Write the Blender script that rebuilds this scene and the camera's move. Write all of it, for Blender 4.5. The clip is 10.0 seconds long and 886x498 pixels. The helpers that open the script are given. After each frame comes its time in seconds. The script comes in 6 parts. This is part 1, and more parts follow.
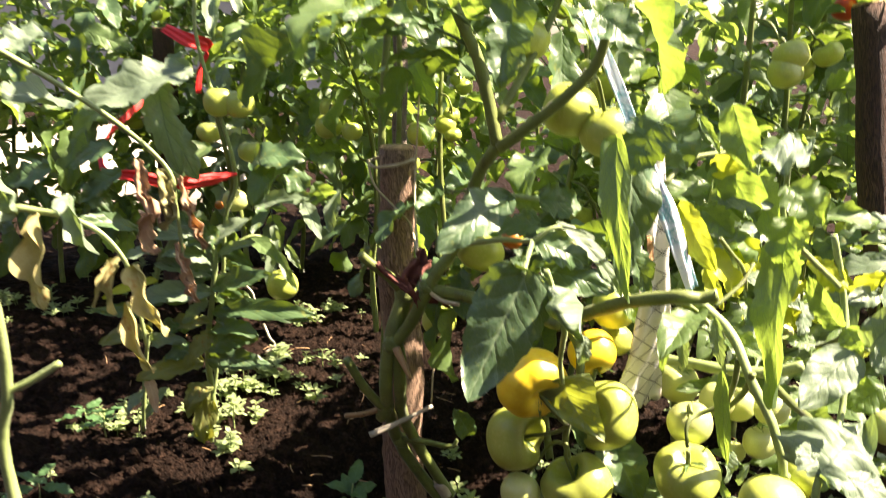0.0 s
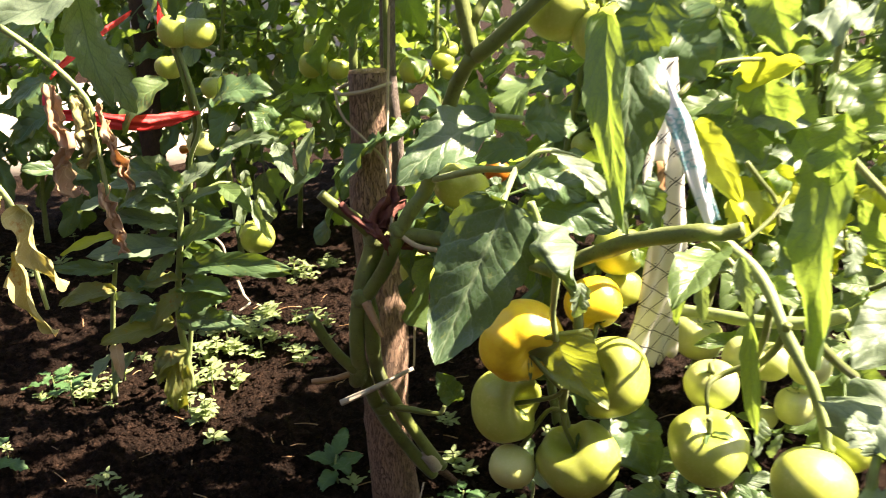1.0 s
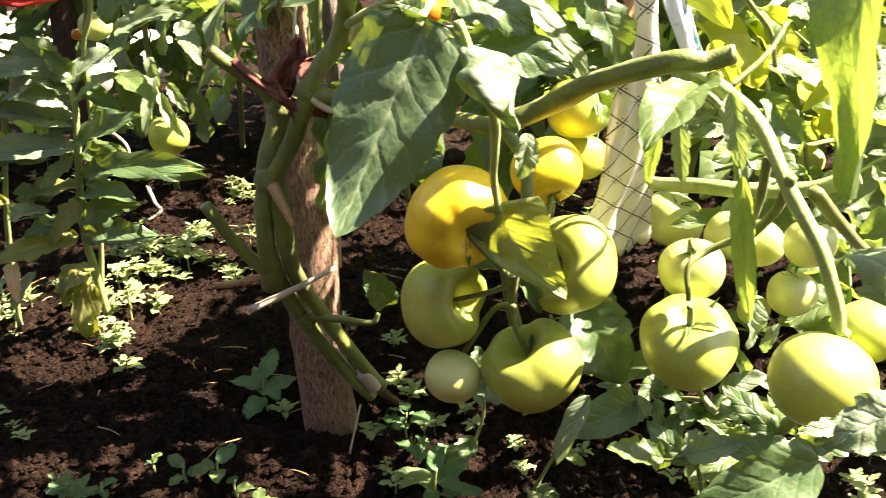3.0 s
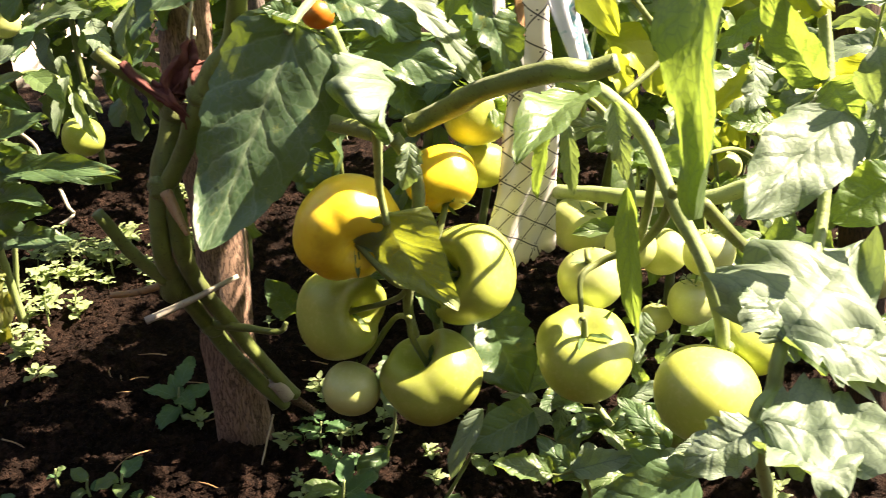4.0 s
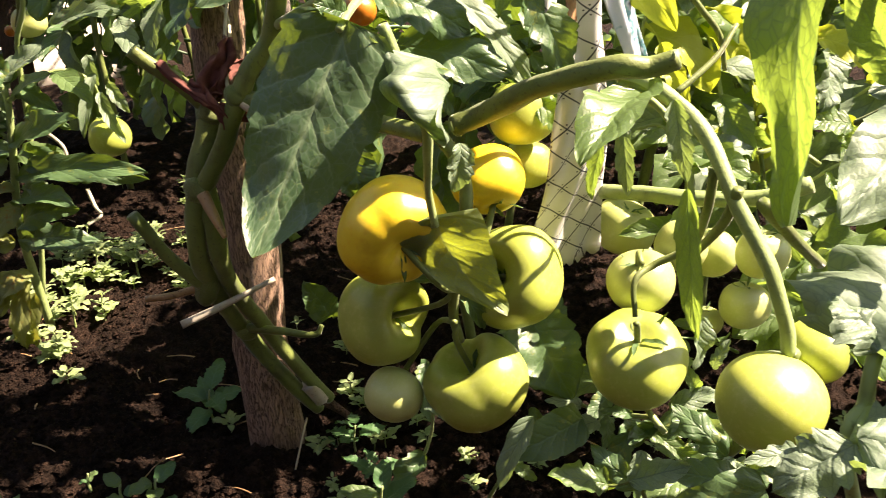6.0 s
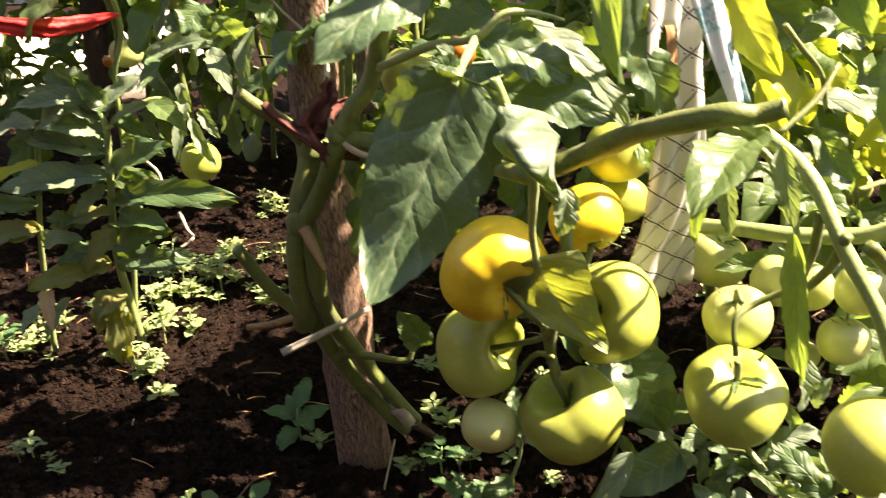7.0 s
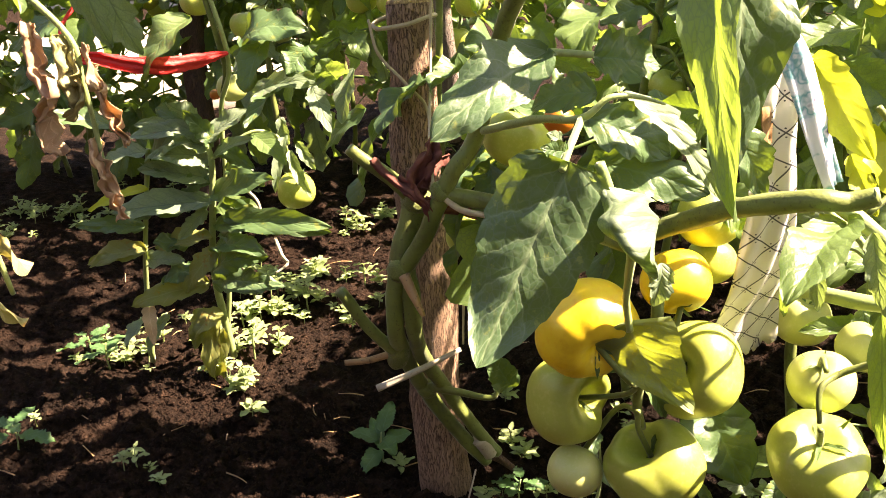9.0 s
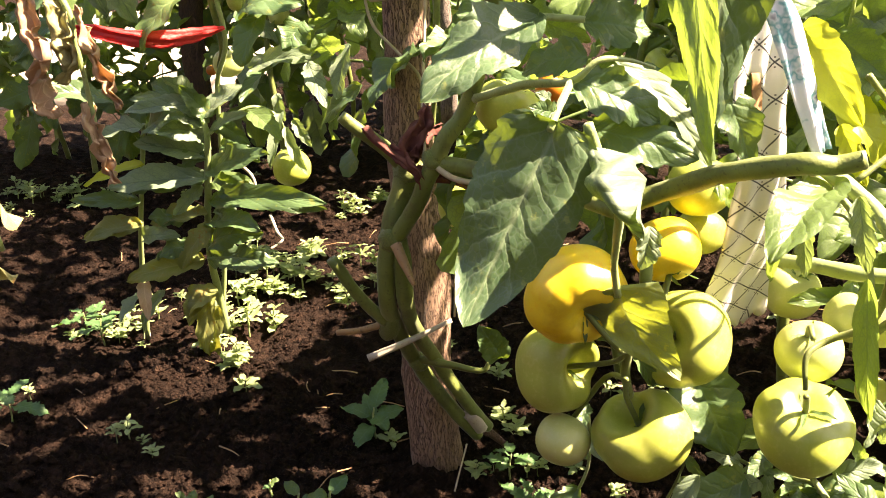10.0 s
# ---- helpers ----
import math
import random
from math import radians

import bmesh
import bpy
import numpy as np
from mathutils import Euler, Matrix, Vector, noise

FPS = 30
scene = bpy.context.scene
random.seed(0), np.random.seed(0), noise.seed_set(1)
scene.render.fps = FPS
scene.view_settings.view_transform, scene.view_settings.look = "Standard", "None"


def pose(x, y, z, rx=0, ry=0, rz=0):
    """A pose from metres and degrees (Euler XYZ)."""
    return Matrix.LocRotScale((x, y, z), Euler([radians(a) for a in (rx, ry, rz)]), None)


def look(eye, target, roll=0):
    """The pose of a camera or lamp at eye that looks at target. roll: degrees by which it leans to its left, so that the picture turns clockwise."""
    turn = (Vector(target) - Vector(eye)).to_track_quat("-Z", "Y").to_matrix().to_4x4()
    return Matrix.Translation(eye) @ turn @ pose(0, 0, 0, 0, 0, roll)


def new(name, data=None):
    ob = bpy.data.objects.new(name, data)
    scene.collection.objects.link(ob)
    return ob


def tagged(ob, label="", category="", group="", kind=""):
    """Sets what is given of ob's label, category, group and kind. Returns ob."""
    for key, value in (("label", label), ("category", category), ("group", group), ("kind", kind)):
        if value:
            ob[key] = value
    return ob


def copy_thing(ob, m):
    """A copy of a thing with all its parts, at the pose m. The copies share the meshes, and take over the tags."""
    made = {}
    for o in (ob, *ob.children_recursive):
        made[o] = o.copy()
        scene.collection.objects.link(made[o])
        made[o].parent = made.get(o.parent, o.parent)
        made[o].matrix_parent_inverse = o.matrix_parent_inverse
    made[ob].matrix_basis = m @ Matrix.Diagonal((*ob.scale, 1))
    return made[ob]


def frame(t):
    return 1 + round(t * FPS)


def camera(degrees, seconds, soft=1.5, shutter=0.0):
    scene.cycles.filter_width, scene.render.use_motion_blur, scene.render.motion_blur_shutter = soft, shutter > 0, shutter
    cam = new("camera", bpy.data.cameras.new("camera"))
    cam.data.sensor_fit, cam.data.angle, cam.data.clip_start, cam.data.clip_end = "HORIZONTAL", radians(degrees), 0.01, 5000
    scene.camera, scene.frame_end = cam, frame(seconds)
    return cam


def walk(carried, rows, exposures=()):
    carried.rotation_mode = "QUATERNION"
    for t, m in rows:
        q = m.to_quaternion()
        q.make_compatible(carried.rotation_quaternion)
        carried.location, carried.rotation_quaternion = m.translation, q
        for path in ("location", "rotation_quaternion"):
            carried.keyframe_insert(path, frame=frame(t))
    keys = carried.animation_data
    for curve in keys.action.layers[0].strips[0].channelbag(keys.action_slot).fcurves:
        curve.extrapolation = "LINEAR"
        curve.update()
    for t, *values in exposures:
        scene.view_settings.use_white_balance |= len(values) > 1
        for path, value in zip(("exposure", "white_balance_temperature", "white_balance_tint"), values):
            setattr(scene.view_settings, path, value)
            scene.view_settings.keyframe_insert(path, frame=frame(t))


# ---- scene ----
cam = camera(54.0, 10.0, soft=0.8, shutter=0.5)
PATH = [
    (0, (0.026, 0.007, 0.839), (-0.019, 1.947, 0.354), 1.4),
    (0.5, (0.057, 0.082, 0.774), (0.029, 2.009, 0.238), 0.9),
    (1, (0.081, 0.18, 0.769), (-0.017, 2.093, 0.192), -0.2),
    (1.5, (0.085, 0.274, 0.706), (-0.09, 2.154, 0.047), -1.1),
    (2, (0.086, 0.323, 0.633), (-0.02, 2.196, -0.061), -1.0),
    (2.2, (0.089, 0.327, 0.639), (-0.016, 2.2, -0.056), -1.1),
    (3.3, (0.135, 0.346, 0.645), (0.13, 2.217, -0.061), -0.7),
    (3.5, (0.146, 0.351, 0.647), (0.151, 2.222, -0.06), -0.5),
    (4, (0.18, 0.36, 0.647), (0.236, 2.228, -0.064), -0.1),
    (4.5, (0.188, 0.364, 0.652), (0.279, 2.229, -0.064), 0.1),
    (5, (0.184, 0.367, 0.65), (0.289, 2.231, -0.067), 0.2),
    (5.2, (0.175, 0.373, 0.649), (0.276, 2.237, -0.07), 0.2),
    (6.3, (0.147, 0.383, 0.645), (0.141, 2.248, -0.077), -1.1),
    (6.5, (0.143, 0.383, 0.65), (0.115, 2.247, -0.075), -1.4),
    (7, (0.116, 0.377, 0.682), (0.012, 2.241, -0.034), -2.1),
    (7.5, (0.098, 0.382, 0.711), (-0.068, 2.243, -0.003), -2.6),
    (8, (0.088, 0.377, 0.724), (-0.13, 2.237, 0.021), -2.4),
    (8.5, (0.089, 0.356, 0.74), (-0.155, 2.214, 0.04), -2.1),
    (9, (0.09, 0.346, 0.745), (-0.162, 2.2, 0.04), -1.7),
    (9.5, (0.091, 0.338, 0.735), (-0.164, 2.19, 0.023), -1.3),
    (10, (0.1, 0.336, 0.722), (-0.152, 2.185, 0.003), -1.1),
]
walk(cam, [(t, look(eye, target, roll)) for t, eye, target, roll in PATH],
     exposures=[(0.0, 2.58, 7700, 21), (1.0, 2.60, 7750, 21), (2.0, 3.02, 7850, 22), (3.5, 2.78, 7850, 23), (4.5, 2.27, 7750, 22), (5.2, 2.24, 7750, 22), (6.5, 2.36, 7950, 25), (8.0, 2.76, 8450, 26), (10.0, 3.02, 8550, 27)])

# ---- daylight ----
SUN = Vector((0.60, 0.05, 0.78)).normalized()
world = bpy.data.worlds.new("sky")
scene.world = world
world.use_nodes = True
sky = world.node_tree.nodes.new("ShaderNodeTexSky")
sky.sky_type = "NISHITA"
sky.sun_disc = False
sky.sun_elevation = math.asin(SUN.z)
sky.sun_rotation = math.atan2(SUN.x, SUN.y)
world.node_tree.links.new(sky.outputs[0], world.node_tree.nodes["Background"].inputs[0])
world.node_tree.nodes["Background"].inputs[1].default_value = 0.053
sun_data = bpy.data.lights.new("sun", "SUN")
sun_data.energy, sun_data.angle, sun_data.color = 5.0, radians(0.53), (1.0, 0.93, 0.80)
new("sun", sun_data).matrix_world = look(SUN * 20, (0, 0, 0))


# ---- materials ----
class Nodes:
    """A short way to write node trees."""

    def __init__(self, name):
        self.mat = bpy.data.materials.new(name)
        self.mat.use_nodes = True
        self.tree = self.mat.node_tree
        self.bsdf = self.tree.nodes["Principled BSDF"]
        self.out = self.tree.nodes["Material Output"]

    def put(self, value, socket):
        if isinstance(value, bpy.types.NodeSocket):
            self.tree.links.new(value, socket)
        elif value is not None:
            socket.default_value = value

    def node(self, kind, *values, operation="", data_type=""):
        n = self.tree.nodes.new("ShaderNode" + kind)
        if operation:
            n.operation = operation
        if data_type:
            n.data_type = data_type
        for v, s in zip(values, n.inputs):
            self.put(v, s)
        return n

    def math(self, op, a, b=0.0, c=0.0):
        return self.node("Math", a, b, c, operation=op).outputs[0]

    def mix(self, f, a, b):
        n = self.node("Mix", data_type="RGBA")
        for v, i in ((f, 0), (a, 6), (b, 7)):
            self.put(v, n.inputs[i])
        return n.outputs[2]

    def noise(self, scale, detail=3.0, rough=0.55, vec=None, stretch=None):
        v = vec or self.node("TexCoord").outputs["Object"]
        if stretch:
            v = self.node("Mapping", v, None, None, stretch).outputs[0]
        n = self.node("TexNoise")
        self.put(v, n.inputs["Vector"])
        n.inputs["Scale"].default_value, n.inputs["Detail"].default_value, n.inputs["Roughness"].default_value = scale, detail, rough
        return n.outputs[0]

    def ramp(self, f, *stops):
        n = self.node("ValToRGB", f)
        e = n.color_ramp.elements
        while len(e) < len(stops):
            e.new(0.5)
        for el, (p, c) in zip(e, stops):
            el.position, el.color = p, (*c, 1) if len(c) == 3 else c
        return n.outputs[0]

    def step(self, f, lo, hi):
        n = self.node("MapRange", f, lo, hi, 0.0, 1.0)
        return n.outputs[0]

    def bump(self, height, strength, distance):
        n = self.node("Bump")
        n.inputs["Strength"].default_value, n.inputs["Distance"].default_value = strength, distance
        self.put(height, n.inputs["Height"])
        self.put(n.outputs[0], self.bsdf.inputs["Normal"])
        return n.outputs[0]

    def set(self, **values):
        for k, v in values.items():
            self.put(v, self.bsdf.inputs[k.replace("_", " ")])
        return self


def rgb(r, g, b):
    return (r, g, b, 1.0)


def leaf_material(name, dark, light, glow, thin=0.5, spots=None, rough=0.44, gloss=0.4, relief=0.3, rib=None):
    """Leaf blade: side veins from the UV, blotches, gloss and light shining through."""
    m = Nodes(name)
    uvn = m.node("UVMap").outputs[0]
    uv = m.node("SeparateXYZ", uvn)
    off = m.math("SUBTRACT", m.math("MULTIPLY", uv.outputs[0], 2.0), 1.0)
    side = m.math("ABSOLUTE", off)
    rnd = m.node("ObjectInfo").outputs["Random"]
    isl = m.node("NewGeometry").outputs["Random Per Island"]
    var = m.math("FRACT", m.math("ADD", rnd, isl))
    warp = m.noise(7.0, 2.0, 0.5, uvn)
    run = m.math("SUBTRACT", m.math("ADD", uv.outputs[1], m.math("MULTIPLY", warp, 0.07)), m.math("MULTIPLY", m.math("POWER", side, 0.85), 0.26))
    phase = m.math("FRACT", m.math("ADD", m.math("ADD", m.math("MULTIPLY", run, 6.0), m.math("MULTIPLY", m.math("SIGN", off), 0.22)), var))
    dist = m.math("ABSOLUTE", m.math("SUBTRACT", phase, 0.5))
    fade = m.math("SUBTRACT", 1.0, m.math("MULTIPLY", side, 0.6))
    vein = m.math("MAXIMUM", m.math("MULTIPLY", m.step(dist, 0.06, 0.015), fade), m.step(side, 0.06, 0.02))
    cells = m.node("TexVoronoi", m.node("Mapping", uvn, None, None, (12.0, 22.0, 1.0)).outputs[0])
    cells.feature = "DISTANCE_TO_EDGE"
    cells.inputs["Scale"].default_value = 1.0
    net = m.step(cells.outputs["Distance"], 0.09, 0.0)
    big = m.noise(26.0, 3.0)
    fine = m.noise(240.0, 2.0)
    col = m.mix(m.step(big, 0.32, 0.70), dark, light)
    col = m.mix(m.math("MULTIPLY", var, 0.45), col, light)
    pale = rib or rgb(*[min(1, c * 1.45 + 0.02) for c in light[:3]])
    col = m.mix(m.math("MULTIPLY", vein, 0.72), col, pale)
    col = m.mix(m.math("MULTIPLY", net, 0.36), col, pale)
    col = m.mix(m.math("MULTIPLY", m.step(fine, 0.6, 0.75), 0.3), col, dark)
    if spots:
        col = m.mix(m.step(m.noise(55.0, 4.0, 0.7), 0.60, 0.68), col, spots)
    blister = m.step(cells.outputs["Distance"], 0.0, 0.35)
    h = m.math("ADD", m.math("MULTIPLY", blister, 0.16), m.math("MULTIPLY", fine, 0.14))
    h = m.math("ADD", h, m.math("MULTIPLY", m.step(dist, 0.0, 0.22), 0.8))
    h = m.math("ADD", h, m.math("MULTIPLY", m.step(side, 0.0, 0.10), 0.7))
    h = m.math("ADD", h, m.math("MULTIPLY", m.noise(60.0, 2.0), 0.5))
    nrm = m.bump(h, relief, 0.0011)
    m.set(Base_Color=col, Roughness=m.math("ADD", m.math("MULTIPLY", fine, 0.2), rough - 0.08))
    m.bsdf.inputs["Specular IOR Level"].default_value = gloss
    tr = m.node("BsdfTranslucent")
    m.put(m.mix(m.math("MULTIPLY", m.math("MAXIMUM", vein, m.math("MULTIPLY", net, 0.8)), 0.62), m.mix(m.step(big, 0.3, 0.7), glow, rgb(*[c * 0.62 for c in glow[:3]])), dark), tr.inputs[0])
    m.put(nrm, tr.inputs["Normal"])
    sh = m.node("MixShader", thin, m.bsdf.outputs[0], tr.outputs[0])
    m.put(sh.outputs[0], m.out.inputs[0])
    return m.mat


LEAF = leaf_material("tomato_leaf", rgb(0.045, 0.095, 0.030), rgb(0.120, 0.195, 0.070), rgb(0.46, 0.68, 0.09), thin=0.42, rough=0.40, gloss=0.55, relief=0.55)
LEAF_DARK = leaf_material("dark_leaf", rgb(0.034, 0.080, 0.030), rgb(0.076, 0.142, 0.060), rgb(0.30, 0.46, 0.04), thin=0.26, spots=rgb(0.17, 0.20, 0.05), rough=0.40, gloss=0.5, relief=0.55)
LEAF_PALE = leaf_material("pale_leaf", rgb(0.10, 0.160, 0.095), rgb(0.195, 0.260, 0.175), rgb(0.42, 0.60, 0.12), thin=0.28, rough=0.50, gloss=0.5, relief=0.55, rib=rgb(0.100, 0.155, 0.092))
LEAF_VEINED = leaf_material("broad_veined_leaf", rgb(0.030, 0.074, 0.034), rgb(0.070, 0.130, 0.062), rgb(0.30, 0.46, 0.05), thin=0.22, spots=rgb(0.17, 0.21, 0.07), gloss=0.55, rough=0.40, relief=0.7, rib=rgb(0.19, 0.27, 0.15))
LEAF_MID = leaf_material("yellow_spotted_leaf", rgb(0.105, 0.155, 0.062), rgb(0.190, 0.240, 0.095), rgb(0.55, 0.66, 0.06), thin=0.36, spots=rgb(0.42, 0.38, 0.06), rough=0.42, gloss=0.5, relief=0.6)
LEAF_YELLOW = leaf_material("yellowing_leaf", rgb(0.26, 0.33, 0.03), rgb(0.46, 0.50, 0.05), rgb(0.74, 0.82, 0.06), thin=0.5)
LEAF_SPOT = leaf_material("spotted_leaf", rgb(0.10, 0.14, 0.045), rgb(0.20, 0.22, 0.07), rgb(0.45, 0.45, 0.05), spots=rgb(0.26, 0.14, 0.03), thin=0.3)
LEAF_DRY = leaf_material("withered_leaf", rgb(0.34, 0.20, 0.11), rgb(0.62, 0.44, 0.28), rgb(0.75, 0.48, 0.25), thin=0.4, rough=0.75)
LEAF_WITHER = leaf_material("wilting_leaf", rgb(0.22, 0.23, 0.09), rgb(0.42, 0.38, 0.17), rgb(0.5, 0.42, 0.08), spots=rgb(0.30, 0.15, 0.04), thin=0.3, rough=0.65)
WEED = leaf_material("weed_leaf", rgb(0.15, 0.22, 0.085), rgb(0.29, 0.37, 0.18), rgb(0.40, 0.54, 0.12), thin=0.35)
WEED_DARK = leaf_material("nettle_leaf", rgb(0.03, 0.085, 0.03), rgb(0.06, 0.14, 0.05), rgb(0.16, 0.33, 0.03), thin=0.25)


def stem_material(name, a, b, c):
    m = Nodes(name)
    n = m.noise(14.0, 4.0, 0.6)
    s = m.noise(60.0, 3.0, 0.6, stretch=(1.0, 1.0, 0.25))
    col = m.mix(m.step(n, 0.35, 0.65), a, b)
    col = m.mix(m.math("MULTIPLY", m.step(s, 0.58, 0.75), 0.6), col, c)
    col = m.mix(m.math("MULTIPLY", m.step(m.noise(300.0, 1.0), 0.64, 0.70), 0.55), col, c)
    col = m.mix(m.math("MULTIPLY", m.step(m.noise(34.0, 3.0, 0.6), 0.56, 0.70), 0.5), col, c)
    m.set(Base_Color=col, Roughness=0.55)
    m.bump(m.math("ADD", s, m.math("MULTIPLY", m.noise(420.0, 2.0), 0.5)), 0.5, 0.0015)
    m.bsdf.inputs["Sheen Weight"].default_value = 0.18
    m.bsdf.inputs["Sheen Roughness"].default_value = 0.35
    return m.mat


STEM = stem_material("green_stem", rgb(0.088, 0.126, 0.026), rgb(0.165, 0.210, 0.052), rgb(0.060, 0.062, 0.020))
STEM_PALE = stem_material("pale_green_stem", rgb(0.20, 0.28, 0.09), rgb(0.30, 0.38, 0.15), rgb(0.14, 0.18, 0.06))
STEM_BROWN = stem_material("dry_brown_stem", rgb(0.28, 0.155, 0.068), rgb(0.40, 0.25, 0.12), rgb(0.06, 0.03, 0.015))
TWIG = stem_material("bleached_twig", rgb(0.32, 0.29, 0.22), rgb(0.45, 0.42, 0.34), rgb(0.16, 0.12, 0.08))


def fruit_material(name, low, high, blush):
    m = Nodes(name)
    n = m.noise(9.0, 3.0)
    z = m.node("SeparateXYZ", m.node("TexCoord").outputs["Generated"]).outputs[2]
    col = m.mix(m.step(m.math("ADD", z, m.math("MULTIPLY", n, 0.5)), 0.4, 1.2), low, high)
    col = m.mix(m.math("MULTIPLY", m.step(n, 0.5, 0.72), 0.5), col, blush)
    col = m.mix(m.math("MULTIPLY", m.step(m.math("ADD", z, m.math("MULTIPLY", n, 0.12)), 0.86, 1.02), 0.55), col, rgb(*[c * 0.5 for c in low[:3]]))
    speck = m.step(m.noise(330.0, 1.0), 0.73, 0.78)
    col = m.mix(m.math("MULTIPLY", speck, 0.25), col, rgb(0.08, 0.09, 0.02))
    m.set(Base_Color=col, Roughness=m.math("ADD", m.math("MULTIPLY", m.noise(70.0, 3.0), 0.16), 0.24))
    m.bsdf.inputs["Specular IOR Level"].default_value = 0.62
    m.bsdf.inputs["Subsurface Weight"].default_value = 0.2
    m.bsdf.inputs["Subsurface Radius"].default_value = (0.6, 0.7, 0.2)
    m.bsdf.inputs["Subsurface Scale"].default_value = 0.009
    m.bump(m.math("ADD", m.noise(600.0, 2.0), m.math("MULTIPLY", m.noise(38.0, 2.0), 3.0)), 0.09, 0.0007)
    return m.mat


FRUIT_GREEN = fruit_material("green_tomato", rgb(0.410, 0.465, 0.090), rgb(0.345, 0.420, 0.075), rgb(0.54, 0.57, 0.18))
FRUIT_PALE = fruit_material("pale_tomato", rgb(0.50, 0.55, 0.20), rgb(0.47, 0.53, 0.18), rgb(0.58, 0.61, 0.30))
FRUIT_YELLOW = fruit_material("yellow_tomato", rgb(0.88, 0.62, 0.035), rgb(0.88, 0.66, 0.045), rgb(0.86, 0.50, 0.025))
FRUIT_ORANGE = fruit_material("orange_tomato", rgb(0.50, 0.10, 0.01), rgb(0.42, 0.20, 0.02), rgb(0.55, 0.07, 0.01))
FRUIT_RED = fruit_material("red_tomato", rgb(0.5, 0.03, 0.015), rgb(0.45, 0.04, 0.015), rgb(0.55, 0.06, 0.02))


def bark_material(name, a, b, crack, fine=1.0):
    m = Nodes(name)
    v = m.node("TexCoord").outputs["Object"]
    st = m.noise(290.0 * fine, 4.0, 0.6, v, (1.0, 1.0, 0.20))
    ridge = m.step(m.math("ABSOLUTE", m.math("SUBTRACT", st, 0.5)), 0.05, 0.0)
    blot = m.noise(9.0, 4.0, 0.6, v)
    fib = m.noise(420.0 * fine, 3.0, 0.6, v, (1.0, 1.0, 0.08))
    col = m.mix(m.step(blot, 0.34, 0.66), a, b)
    col = m.mix(m.math("MULTIPLY", ridge, 0.88), col, crack)
    col = m.mix(m.math("MULTIPLY", m.step(fib, 0.52, 0.68), 0.45), col, rgb(*[min(1, c * 1.5) for c in b[:3]]))
    m.set(Base_Color=col, Roughness=0.85)
    m.bump(m.math("SUBTRACT", m.math("MULTIPLY", fib, 0.35), ridge), 1.0, 0.0030)
    return m.mat


BARK = bark_material("stake_bark", rgb(0.230, 0.142, 0.095), rgb(0.335, 0.225, 0.155), rgb(0.065, 0.036, 0.024))
BARK_DARK = bark_material("dark_stake_wood", rgb(0.060, 0.032, 0.020), rgb(0.095, 0.05, 0.032), rgb(0.02, 0.012, 0.008))
BARK_GREY = bark_material("grey_stake_wood", rgb(0.17, 0.14, 0.12), rgb(0.26, 0.21, 0.18), rgb(0.07, 0.05, 0.04))
CUTWOOD = bark_material("sawn_wood", rgb(0.45, 0.31, 0.17), rgb(0.52, 0.38, 0.22), rgb(0.28, 0.17, 0.08))


def soil_material():
    m = Nodes("garden_soil")
    v = m.node("NewGeometry").outputs["Position"]
    big = m.noise(5.0, 4.0, 0.6, v)
    mid = m.noise(45.0, 5.0, 0.7, v)
    fine = m.noise(260.0, 4.0, 0.7, v)
    col = m.mix(m.step(big, 0.3, 0.7), rgb(0.0082, 0.0043, 0.0026), rgb(0.0195, 0.0104, 0.0063))
    col = m.mix(m.math("MULTIPLY", m.step(mid, 0.47, 0.75), 0.6), col, rgb(0.098, 0.056, 0.038))
    col = m.mix(m.math("MULTIPLY", m.step(fine, 0.62, 0.75), 0.5), col, rgb(0.280, 0.180, 0.126))
    m.set(Base_Color=col, Roughness=0.95)
    m.bsdf.inputs["Specular IOR Level"].default_value = 0.12
    m.bump(m.math("ADD", m.math("ADD", mid, m.noise(110.0, 4.0, 0.75, v)), m.math("MULTIPLY", fine, 0.7)), 1.0, 0.018)
    return m.mat


SOIL = soil_material()


